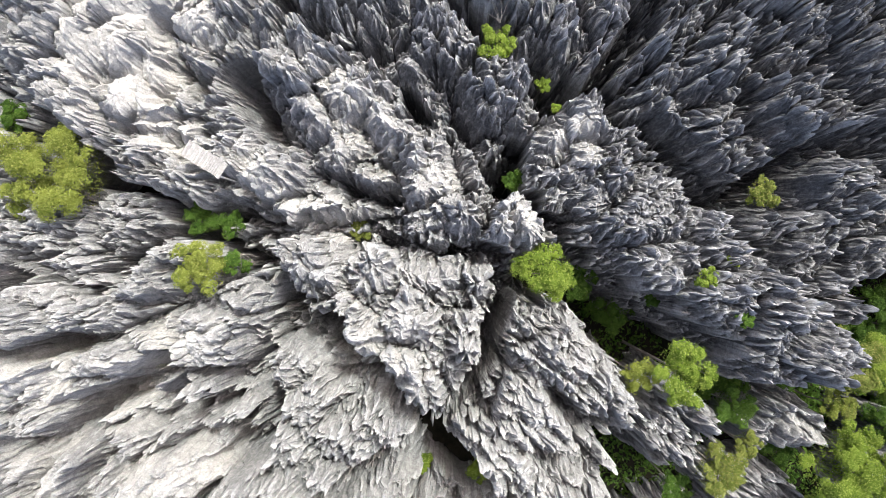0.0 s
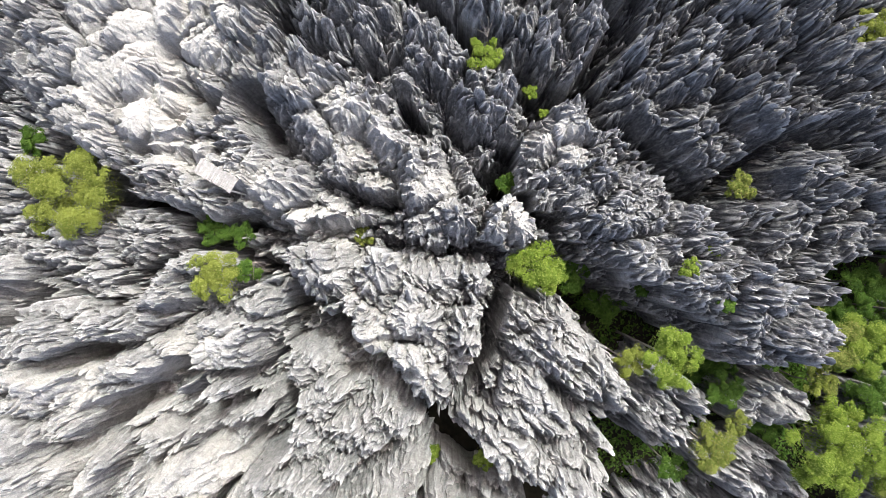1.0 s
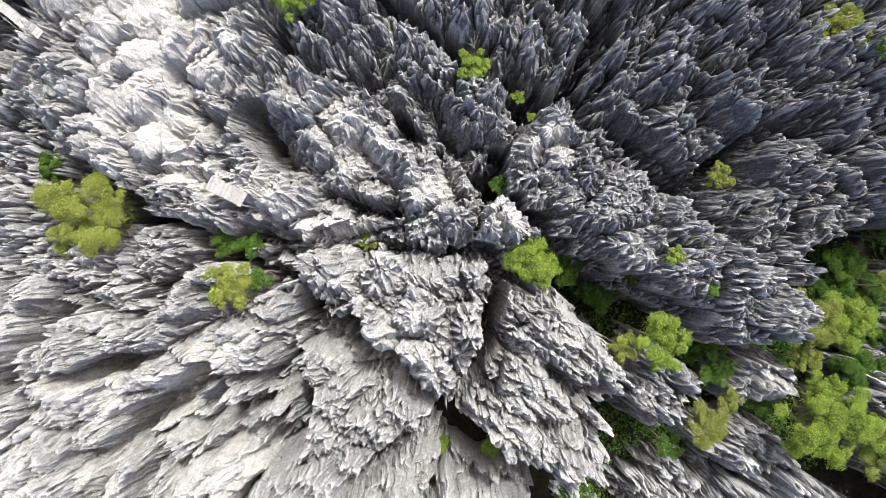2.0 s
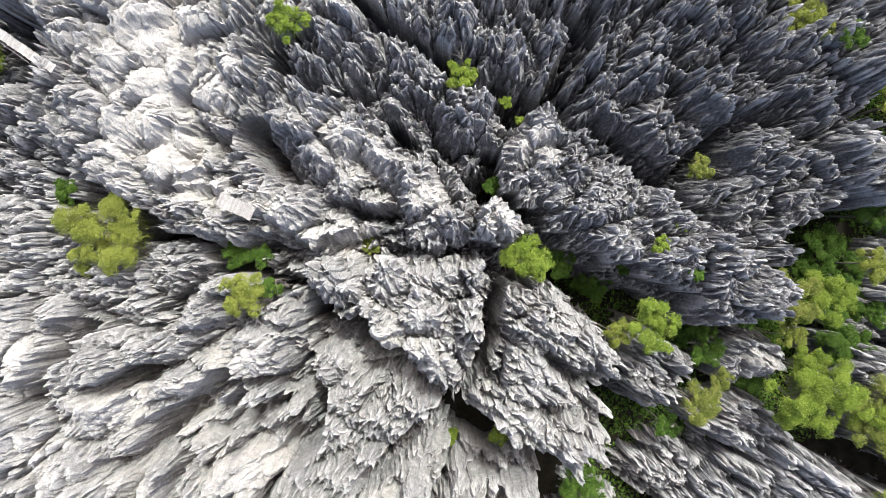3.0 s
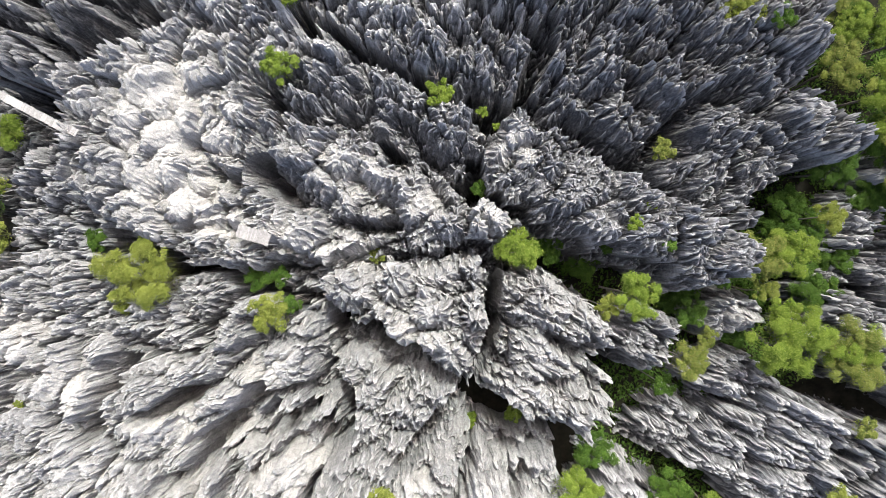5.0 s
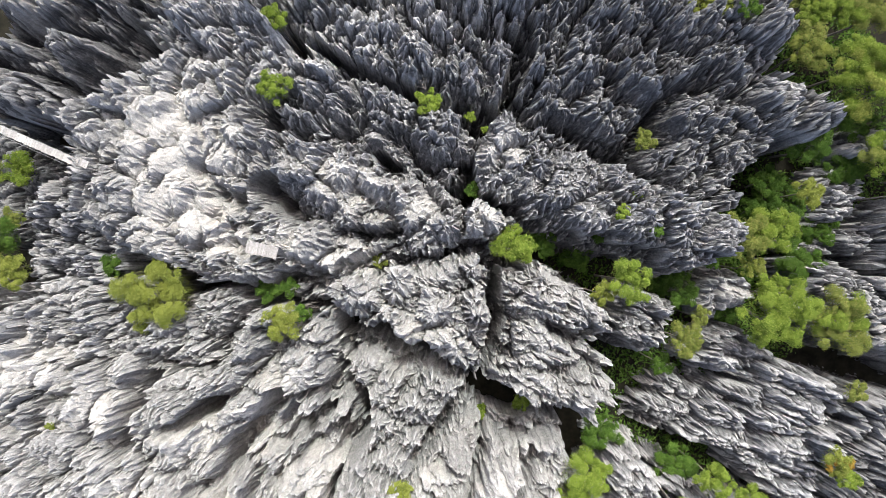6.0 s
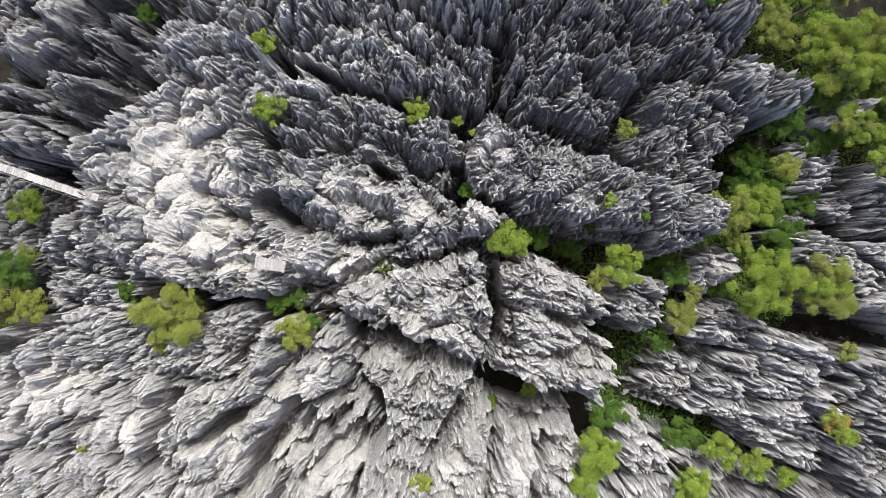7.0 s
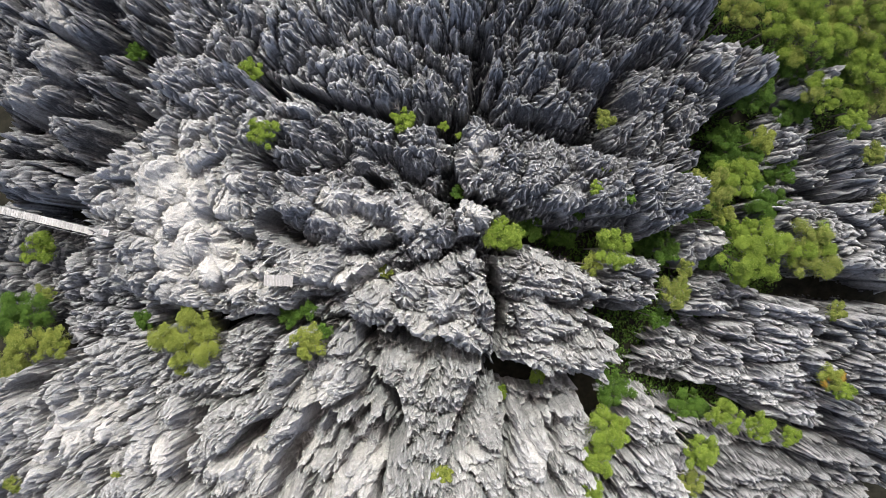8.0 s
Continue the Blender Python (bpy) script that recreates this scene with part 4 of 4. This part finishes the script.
def bm_mesh(name, bm):
    bmesh.ops.recalc_face_normals(bm, faces=bm.faces)
    me = bpy.data.meshes.new(name)
    bm.to_mesh(me)
    bm.free()
    return me


def surface_at(px, py):
    i, j = int(np.argmin(np.abs(np.array(xs) - px))), int(np.argmin(np.abs(np.array(ys) - py)))
    return max(float(HEIGHT[i, j]), float(ground_at(np.array([px]), np.array([py]))[0]))


def tree(kind, label, material, px, py, z, radius, seed, lobes=0, leaf=0.072, tall=0.0, second=None):
    """A tree or bush whose crown's middle is at z, rooted in the rock or soil below."""
    rng = np.random.default_rng(seed)
    tall = tall or radius * 0.9
    radius *= 1.15
    here = float(np.median([surface_at(px + dx, py + dy) for dx in (-0.4, 0, 0.4) for dy in (-0.4, 0, 0.4)]))
    if here > z - 0.2 * tall:
        z = here + 0.35 * tall
    # rooted on the nearest rock that is a little below the crown
    spots = [(d, px + d * math.cos(a), py + d * math.sin(a)) for d in (0.0, 0.5, 1.0, 1.6, 2.2) if d < radius * 0.6 for a in [k * 0.785 for k in range(8)]]
    spots = [(d, ax, ay, surface_at(ax, ay)) for d, ax, ay in spots]
    good = [p for p in spots if z - 1.6 * radius - 1.0 < p[3] < z - 0.3 * tall]
    _, ax, ay, foot = good[0] if good else min(spots, key=lambda p: (p[3] > z - 0.3 * tall, p[0]))
    foot = min(foot, z - 0.3 * tall)
    root = new(kind)
    root.location = (ax, ay, foot)
    tagged(root, label, "tree" if "tree" in kind else "bush", "trees and bushes", "thing")
    me, clumps, centres = crown_meshes(rng, radius, tall, lobes or int(9 + 4.0 * radius), leaf)
    crown = part("crown", me, material, root)
    for n, clump in enumerate(clumps):
        turned = second is not None and n % 4 == 1
        tagged(part("leaf_clump", clump, second if turned else material, crown), kind="stuff")
    lift = z - foot - 0.4 * tall
    off = Vector((px - ax, py - ay, 0))
    crown.location = off + Vector((0, 0, lift))
    bm = bmesh.new()
    thick = 0.028 * radius + 0.025
    knee = off * 0.6 + Vector((rng.uniform(-0.2, 0.2) * radius, rng.uniform(-0.2, 0.2) * radius, lift * 0.6))
    tube(bm, (0, 0, -0.4), knee, thick * 1.4, thick)
    tube(bm, knee, off + Vector((0, 0, lift + 0.25 * tall)), thick, thick * 0.6)
    trunk = part("trunk", bm_mesh("trunk", bm), BARK, root)
    for cx, cy, cz in centres[:: max(1, len(centres) // 6)]:
        bm = bmesh.new()
        mid = off + Vector((cx * 0.45, cy * 0.45, lift + cz * 0.35))
        tube(bm, knee.lerp(off + Vector((0, 0, lift)), 0.5), mid, thick * 0.6, thick * 0.4, 5)
        tube(bm, mid, off + Vector((cx, cy, lift + cz)), thick * 0.4, thick * 0.12, 5)
        part("limb", bm_mesh("limb", bm), BARK, root)
    return root


tree("broadleaf_tree", "yellow-green broadleaf tree with clustered round crown lobes", LEAF_YELLOW, -28.4, 5.8, 0.6, 3.9, 1, lobes=26)
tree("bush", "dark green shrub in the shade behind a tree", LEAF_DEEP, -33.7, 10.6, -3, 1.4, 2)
tree("small_tree", "yellow-green small tree on pale limestone", LEAF_YELLOW, -16.6, -1.0, 3.4, 2.0, 3)
tree("bush", "low deep green shrub at a cleft", LEAF_DEEP, -18.4, 2.6, -1.5, 1.35, 4)
tree("bush", "deep green shrub spreading along a rock ledge", LEAF_DEEP, -16.3, 2.0, -1.5, 1.1, 94)
tree("bush", "dark shrub beside the small tree", LEAF_DEEP, -15.8, -0.7, 0, 0.9, 5)
tree("small_tree", "bright green small tree rooted on bare rock", LEAF_FRESH, -10.1, 20.1, 3.7, 1.7, 6)
tree("small_tree", "bright green small tree at the end of a crack", LEAF_FRESH, -8.0, 27.0, 1.5, 1.4, 7)
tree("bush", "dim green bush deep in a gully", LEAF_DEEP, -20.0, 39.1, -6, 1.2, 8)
tree("bush", "sparse light green bush between pinnacles", LEAF_FRESH, 3.4, 14.8, 0, 1.4, 9)
tree("bush", "tiny green bush in a crack", LEAF_FRESH, 7.0, 12.5, -3, 0.6, 10)
tree("bush", "tiny green bush at the head of a crack", LEAF_FRESH, 8.0, 10.8, -3, 0.4, 11)
tree("bush", "dim green bush in a hollow", LEAF_DEEP, 4.8, 5.3, -3, 0.9, 12)
tree("small_tree", "olive small tree on a dark blade field", LEAF_OLIVE, 22.5, 4.1, -1, 1.2, 13)
tree("bush", "bright green bush on the grey ridge", LEAF_FRESH, 17.1, -2.0, -1, 0.9, 14)
tree("bush", "tiny pale green bush on the ridge crest", LEAF_FRESH, 19.3, -0.7, 1, 0.5, 15)
tree("bush", "dark moss-like bush on the ridge flank", LEAF_DEEP, 15.8, -3.7, -5, 0.8, 16)
tree("bush", "dark moss-like bush on a rock ledge", LEAF_DEEP, 19.4, -4.6, -3, 0.6, 17)
tree("small_tree", "bright green small tree in the central cleft", LEAF_FRESH, 6.6, -1.5, 1.5, 2.2, 18)
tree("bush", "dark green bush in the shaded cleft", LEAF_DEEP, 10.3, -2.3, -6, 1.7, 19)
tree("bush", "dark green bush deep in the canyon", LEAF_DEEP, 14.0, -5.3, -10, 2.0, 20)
tree("broadleaf_tree", "bright green rounded tree on a canyon rim", LEAF_FRESH, 15.8, -8.4, 2, 2.4, 21)
tree("bush", "yellow-green bush beside the rounded tree", LEAF_YELLOW, 13.3, -8.9, 0, 1.3, 22)
tree("bush", "olive bush on the canyon side", LEAF_OLIVE, 23.2, -15.2, -5, 1.2, 23)
tree("bush", "dark green bush at the foot of a lone rock", LEAF_DEEP, 22.4, -12.4, -5.5, 1.7, 95)
tree("bush", "deep green bush in the gap before a lone rock", LEAF_DEEP, 22.9, -10.4, -7.5, 1.6, 96)
tree("bush", "olive yellow bush at the foot of a slab", LEAF_OLIVE, 20.1, -16.7, -3, 1.9, 24)
tree("bush", "dark olive bush in a cleft", LEAF_DEEP, 17.8, -19.0, -6, 1.3, 25)
tree("bush", "deep green bush near the fallen branch", LEAF_DEEP, 26.4, -9.9, -5, 1.3, 26)
tree("broadleaf_tree", "olive broadleaf tree at the valley edge", LEAF_OLIVE, 28.9, -8.4, -2, 2.6, 27)
tree("broadleaf_tree", "fresh green broadleaf tree in the valley", LEAF_FRESH, 32.6, -9.0, -3, 2.8, 28)
tree("bush", "yellowish bush under the valley trees", LEAF_YELLOW, 29.6, -11.9, -4, 1.4, 29, second=LEAF_OLIVE)
tree("broadleaf_tree", "dark green tree in the valley shade", LEAF_DEEP, 36.0, -14.2, -7, 2.6, 30)
tree("broadleaf_tree", "large bright green tree with billowing crown", LEAF_FRESH, 29.5, -17.1, -1.5, 3.8, 31)
tree("broadleaf_tree", "broad olive green tree beside the bright one", LEAF_OLIVE, 35.1, -19.9, -2, 3.5, 32, second=LEAF_FRESH)
tree("broadleaf_tree", "bright green tree joined to its neighbour", LEAF_FRESH, 30.2, -14.6, -3, 1.8, 33)
tree("small_tree", "yellow-green small tree in the valley", LEAF_YELLOW, 37.3, -6.5, -3, 1.7, 34)
tree("broadleaf_tree", "dark green tree at the foot of the blades", LEAF_DEEP, 40.0, -2.0, -5, 2.4, 35)
tree("bush", "dark green bush beside the cliff", LEAF_DEEP, 36.3, -4.5, -8, 2.0, 36)
tree("broadleaf_tree", "large fresh green forest tree", LEAF_FRESH, 47.9, 1.6, -2, 4.4, 37, second=LEAF_YELLOW)
tree("broadleaf_tree", "fresh green forest tree with yellow tips", LEAF_FRESH, 46.2, 4.4, -3, 2.9, 38, second=LEAF_YELLOW)
tree("broadleaf_tree", "olive green forest tree at the edge", LEAF_OLIVE, 52.9, 0.4, -2, 3.8, 39, second=LEAF_FRESH)
tree("broadleaf_tree", "fresh green forest tree on the slope", LEAF_FRESH, 52.2, -5.3, -3, 3.4, 40)
tree("broadleaf_tree", "fresh green spreading tree over rocks", LEAF_FRESH, 46.2, -5.5, -4, 2.5, 41, second=LEAF_OLIVE)
tree("broadleaf_tree", "deep green tree between rocks", LEAF_DEEP, 46.8, -0.7, -7, 2.7, 42)
tree("bush", "green bush on a valley rock", LEAF_FRESH, 46.3, -10.0, -2, 1.8, 43)
tree("bush", "olive bush on a dark outcrop", LEAF_OLIVE, 46.4, -13.9, -2, 1.3, 44)
tree("bush", "olive bush at the outcrop foot", LEAF_OLIVE, 44.9, -19.7, -3, 1.3, 45)
tree("broadleaf_tree", "bright green tree in a crack of the slope", LEAF_FRESH, 5.7, -25.7, -1, 2.8, 46)
tree("small_tree", "bright green small tree below the larger one", LEAF_FRESH, 3.5, -28.1, -2, 2.1, 47)
tree("bush", "deep green bush in the shaded end of a cleft", LEAF_DEEP, 9.1, -23.6, -6, 2.3, 48)
tree("bush", "bright green bush on the slope", LEAF_FRESH, 1.2, -30.4, -1, 1.4, 49)
tree("small_tree", "bright green small tree on a ribbed ridge", LEAF_FRESH, 13.2, -32.0, 0, 2.0, 50)
tree("bush", "olive bush below the ridge tree", LEAF_OLIVE, 11.2, -35.6, -3, 1.7, 51)
tree("small_tree", "bright green small tree in a long cleft", LEAF_FRESH, 18.2, -31.5, -3, 2.0, 52)
tree("bush", "green bush along a long cleft", LEAF_FRESH, 21.0, -35.0, -4, 1.9, 53)
tree("bush", "deep green bush along a long cleft", LEAF_DEEP, 15.9, -30.3, -8, 2.7, 54)
tree("bush", "green bush at the end of a cleft", LEAF_FRESH, 23.7, -37.4, -4, 1.3, 55)
tree("small_tree", "yellow and rust coloured small tree on a ridge", LEAF_YELLOW, 29.2, -32.0, 0, 1.6, 56, second=LEAF_RUST)
tree("bush", "green bush beside the rust coloured tree", LEAF_FRESH, 30.2, -34.4, -1, 1.2, 57)
tree("bush", "olive bush on a ridge top", LEAF_OLIVE, 33.7, -26.5, -1, 1.2, 58)
tree("bush", "yellow-green bush on pale rock", LEAF_YELLOW, -12.3, -20.5, 0, 1.3, 59)
tree("bush", "bright green bush in a deep hole", LEAF_FRESH, -2.5, -18.3, -11, 1.0, 60)
tree("bush", "dim green bush below a slab edge", LEAF_FRESH, 2.3, -18.3, -8, 1.2, 61)
tree("bush", "sparse green bush in a thin cleft", LEAF_OLIVE, -6.7, 1.6, -6, 0.8, 62)
tree("bush", "bright green bush under the hanging bridge", LEAF_FRESH, -42.1, 24.9, -7, 2.2, 63)
tree("broadleaf_tree", "deep green tree in the chasm", LEAF_DEEP, -46.7, 18.0, -5, 3.7, 64)
tree("bush", "olive bush against the ridge wall", LEAF_OLIVE, -43.5, 19.5, -6, 1.2, 65)
tree("broadleaf_tree", "yellow-green tree at the chasm edge", LEAF_YELLOW, -47.0, 14.5, -3, 2.8, 66)
tree("bush", "yellow-green bush at the chasm edge", LEAF_YELLOW, -42.9, 13.3, -2, 1.9, 67)
tree("bush", "olive bush low in the chasm", LEAF_OLIVE, -49.9, 13.5, -3, 2.4, 68)
tree("bush", "tiny dry bush on a pale hill", LEAF_OLIVE, -42.3, -3.0, 1, 0.5, 69)
tree("bush", "dry yellowish bush on a pale hill", LEAF_OLIVE, -52.5, 1.6, 1, 1.0, 70)
tree("small_tree", "bright yellow-green small tree among blades", LEAF_YELLOW, 32.2, 14.55, 0.8, 2.1, 71)
tree("bush", "dark bush in a gap of the blades", LEAF_DEEP, 34.9, 12.5, -5, 1.2, 72)
tree("bush", "small green bush by the ridge foot", LEAF_DEEP, -15.8, -1.0, -3, 0.6, 73)
tree("broadleaf_tree", "olive forest tree at the corner of the wood", LEAF_OLIVE, 43.0, 7.5, -4, 2.6, 74, second=LEAF_YELLOW)
tree("broadleaf_tree", "fresh green forest tree at the corner of the wood", LEAF_FRESH, 54.8, -3.2, -3, 3.2, 75)
tree("broadleaf_tree", "deep green forest tree in the wood", LEAF_DEEP, 52.8, -2.3, -6, 3.3, 76)
tree("bush", "bright green bush beside the wood", LEAF_FRESH, 50.3, -8.0, -5, 2.0, 77)
tree("bush", "deep green bush beside the wood", LEAF_DEEP, 44.4, -6.0, -8, 2.3, 78)
tree("bush", "deep green bush in the narrow valley", LEAF_DEEP, 34.8, -7.4, -9, 2.4, 79)
tree("bush", "deep green bush among the valley trees", LEAF_DEEP, 40.3, -11.4, -9, 2.2, 80)
tree("bush", "dark green bush at the canyon mouth", LEAF_DEEP, 21.6, -10.9, -9, 1.8, 81)
tree("bush", "deep green bush between forest trees", LEAF_DEEP, 51.3, -4.9, -6, 2.4, 82)
tree("bush", "olive bush among forest trees", LEAF_OLIVE, 52.1, -9.4, -5, 2.2, 83)
tree("bush", "deep green bush below the forest edge", LEAF_DEEP, 38.7, -7.3, -9, 2.2, 84)
tree("bush", "deep green bush on the valley floor", LEAF_DEEP, 37.7, -12.1, -10, 2.1, 85)
tree("bush", "dark green bush under the canyon trees", LEAF_DEEP, 27.0, -16.4, -8, 1.6, 86)
tree("broadleaf_tree", "olive green tree at the forest border", LEAF_OLIVE, 43.7, 14.5, -4, 2.3, 87)
tree("broadleaf_tree", "fresh green tree at the forest border", LEAF_FRESH, 45.2, 11.3, -4, 2.3, 88)
tree("broadleaf_tree", "deep green tree at the forest border", LEAF_DEEP, 43.1, 17.4, -5, 2.3, 89)
tree("broadleaf_tree", "olive tree in the wood corner", LEAF_OLIVE, 47.0, 15.9, -4, 2.7, 90)
tree("broadleaf_tree", "fresh green tree over the blade field", LEAF_FRESH, 47.8, 10.4, -4, 2.5, 91)
tree("broadleaf_tree", "olive tree over the blade field", LEAF_OLIVE, 50.5, 9.3, -4, 2.9, 92)
tree("broadleaf_tree", "deep green tree over the blade field", LEAF_DEEP, 45.9, 12.9, -5, 2.2, 93)


# ---- undergrowth on the canyon floors ----
def undergrowth(kind, label, material, seed, count, leaf, areas):
    rng = np.random.default_rng(seed)
    spots = []
    for ax, ay, bx, by in areas:
        some = rng.uniform((ax, ay), (bx, by), (count, 2))
        i, j = np.searchsorted(xs, some[:, 0]).clip(0, len(xs) - 1), np.searchsorted(ys, some[:, 1]).clip(0, len(ys) - 1)
        spots.append(some[HEIGHT[i, j] < FLOOR + 1.0])
    spots = np.concatenate(spots)
    spots = np.concatenate([spots, ground_at(spots[:, 0], spots[:, 1])[:, None]], 1)
    pos = np.repeat(spots, 14, 0) + rng.normal(size=(14 * len(spots), 3)) * (0.45, 0.45, 0.35) + (0, 0, 0.5)
    nor = rng.normal(size=pos.shape) + (0, 0, 1.2)
    nor /= np.linalg.norm(nor, axis=1)[:, None]
    side = np.cross(nor, rng.normal(size=pos.shape))
    side /= np.linalg.norm(side, axis=1)[:, None]
    ahead = np.cross(nor, side)
    size = leaf * rng.uniform(0.6, 1.3, len(pos))[:, None]
    verts = np.stack([pos - ahead * size, pos + side * size * 0.5, pos + ahead * size, pos - side * size * 0.5], 1).reshape(-1, 3)
    ob = new(kind, mesh_of(kind, verts, np.arange(len(verts)).reshape(-1, 4), smooth=False))
    ob.data.materials.append(material)
    return tagged(ob, label, "plants", kind="stuff")


undergrowth("undergrowth", "dark green undergrowth on the valley floor", LEAF_DEEP, 5, 1500, 0.22, [(10, -35, 34, 0), (28, -16, 56, 12)])


# ---- walkways ----
def boxed(size, bevel=0.01):
    bm = bmesh.new()
    bmesh.ops.create_cube(bm, size=1.0)
    bmesh.ops.scale(bm, vec=size, verts=bm.verts)
    bmesh.ops.bevel(bm, geom=bm.edges[:], offset=bevel, segments=1, affect="EDGES")
    return bm_mesh("box", bm)


def rope(name, points, radius, material, parent, label=""):
    bm = bmesh.new()
    for a, b in zip(points, points[1:]):
        tube(bm, a, b, radius, radius, 6)
    return part(name, bm_mesh(name, bm), material, parent, label)


def hanging_bridge(a, b, width, sag):
    """Planks across two cables, with a hand rope on either side."""
    a, b = Vector(a), Vector(b)
    bridge = new("suspension_bridge")
    tagged(bridge, "pale plank suspension bridge over the dark chasm", "bridge", kind="thing")
    flat = Vector((b.x - a.x, b.y - a.y, 0))
    side = Vector((-flat.y, flat.x, 0)).normalized()
    heading = math.atan2(flat.y, flat.x)
    count = int(flat.length / 0.27)

    def spot(k):
        return a.lerp(b, k) - Vector((0, 0, sag * 4 * k * (1 - k)))

    rng = random.Random(3)
    board = boxed((0.24, width, 0.05))
    for n in range(count):
        p = spot((n + 0.5) / count)
        ob = part("plank", board, PLANK, bridge)
        ob.matrix_basis = Matrix.LocRotScale(p + side * rng.uniform(-0.03, 0.03), Euler((rng.uniform(-0.02, 0.02), 0, heading + rng.uniform(-0.03, 0.03))), None)
    steps = [k / 24 for k in range(25)]
    for way in (-1, 1):
        rope("bearing_cable", [spot(k) + side * way * width * 0.42 - Vector((0, 0, 0.05)) for k in steps], 0.02, ROPE, bridge)
        rope("hand_rope", [spot(k) + side * way * (width * 0.5 + 0.08) + Vector((0, 0, 1.0)) for k in steps], 0.018, ROPE, bridge)
        for k in steps[::2]:
            rope("hanger", [spot(k) + side * way * width * 0.46, spot(k) + side * way * (width * 0.5 + 0.08) + Vector((0, 0, 1.0))], 0.012, ROPE, bridge)
    return bridge


def deck(kind, label, middle, heading, length, width, boards):
    """A small timber platform on posts that stand on the rock."""
    px, py = middle
    top = max(surface_at(px + dx, py + dy) for dx in (-0.4, 0, 0.4) for dy in (-0.4, 0, 0.4)) + 0.12
    base = new(kind)
    base.matrix_basis = pose(px, py, top, 0, 0, heading)
    tagged(base, label, "platform", kind="thing")
    rng = random.Random(7)
    board = boxed((length / boards * 0.88, width, 0.04))
    for n in range(boards):
        ob = part("plank", board, DECKING, base)
        ob.matrix_basis = pose((n + 0.5) / boards * length - length / 2, rng.uniform(-0.04, 0.04), rng.uniform(-0.006, 0.006), 0, 0, rng.uniform(-0.8, 0.8))
    for way in (-1, 1):
        ob = part("joist", boxed((length, 0.08, 0.12)), DECKING, base)
        ob.location = (0, way * width * 0.38, -0.09)
    turn = pose(0, 0, 0, 0, 0, heading)
    for ax in (-0.45, 0.45):
        for ay in (-0.38, 0.38):
            spot = turn @ Vector((ax * length, ay * width, 0))
            deep = top - surface_at(px + spot.x, py + spot.y) + 0.2
            ob = part("post", boxed((0.1, 0.1, deep)), DECKING, base)
            ob.location = (ax * length, ay * width, -0.05 - deep / 2)
    return base


def dead_branch(label, place, heading, size, seed):
    rng = random.Random(seed)
    branch = new("dead_branch")
    px, py, pz = place
    branch.location = (px, py, max(surface_at(px, py), pz))
    tagged(branch, label, "branch", kind="thing")
    for k in range(5):
        bm = bmesh.new()
        p, d = Vector((0, 0, -0.1)), radians(heading + rng.uniform(-40, 40))
        r = 0.05 * size
        for n in range(4):
            d += rng.uniform(-0.5, 0.5)
            e = p + Vector((math.cos(d), math.sin(d), rng.uniform(0.0, 0.35))) * 0.45 * size
            tube(bm, p, e, r, r * 0.7, 5)
            p, r = e, r * 0.7
        part("twig", bm_mesh("twig", bm), BARK, branch)
    return branch


hanging_bridge((-31.48, 20.80, 1.0), (-45.21, 33.53, 1.2), 0.80, 0.6)
deck("viewing_platform", "weathered timber viewing platform of narrow planks on pale rock", (-16.06, 6.09), -32.7, 3.0, 1.15, 19)
deck("landing_platform", "small timber landing beside the hanging bridge", (-29.06, 19.22), 137.2, 1.1, 0.7, 5)
cable = new("steel_cable")
tagged(cable, "thin dark steel cable stretched between rock towers", "cable", kind="thing")
rope("strand", [(-18.81, 28.92, 4.50), (-17.63, 27.79, 4.20), (-16.47, 26.50, 4.50)], 0.03, CABLE, cable)
dead_branch("pale dead branch beside the yellow-green tree", (-26.13, 3.87, -1.00), 150, 1.0, 165)
dead_branch("pale dead twigs at the small tree", (-14.33, -0.11, 2.00), -20, 0.8, 425)
dead_branch("bleached curved dead branch above the valley", (25.67, -9.03, -3.00), 60, 1.0, 1405)
dead_branch("pale dry twigs over the green bush", (3.41, 15.47, 2.00), 90, 0.8, 885)
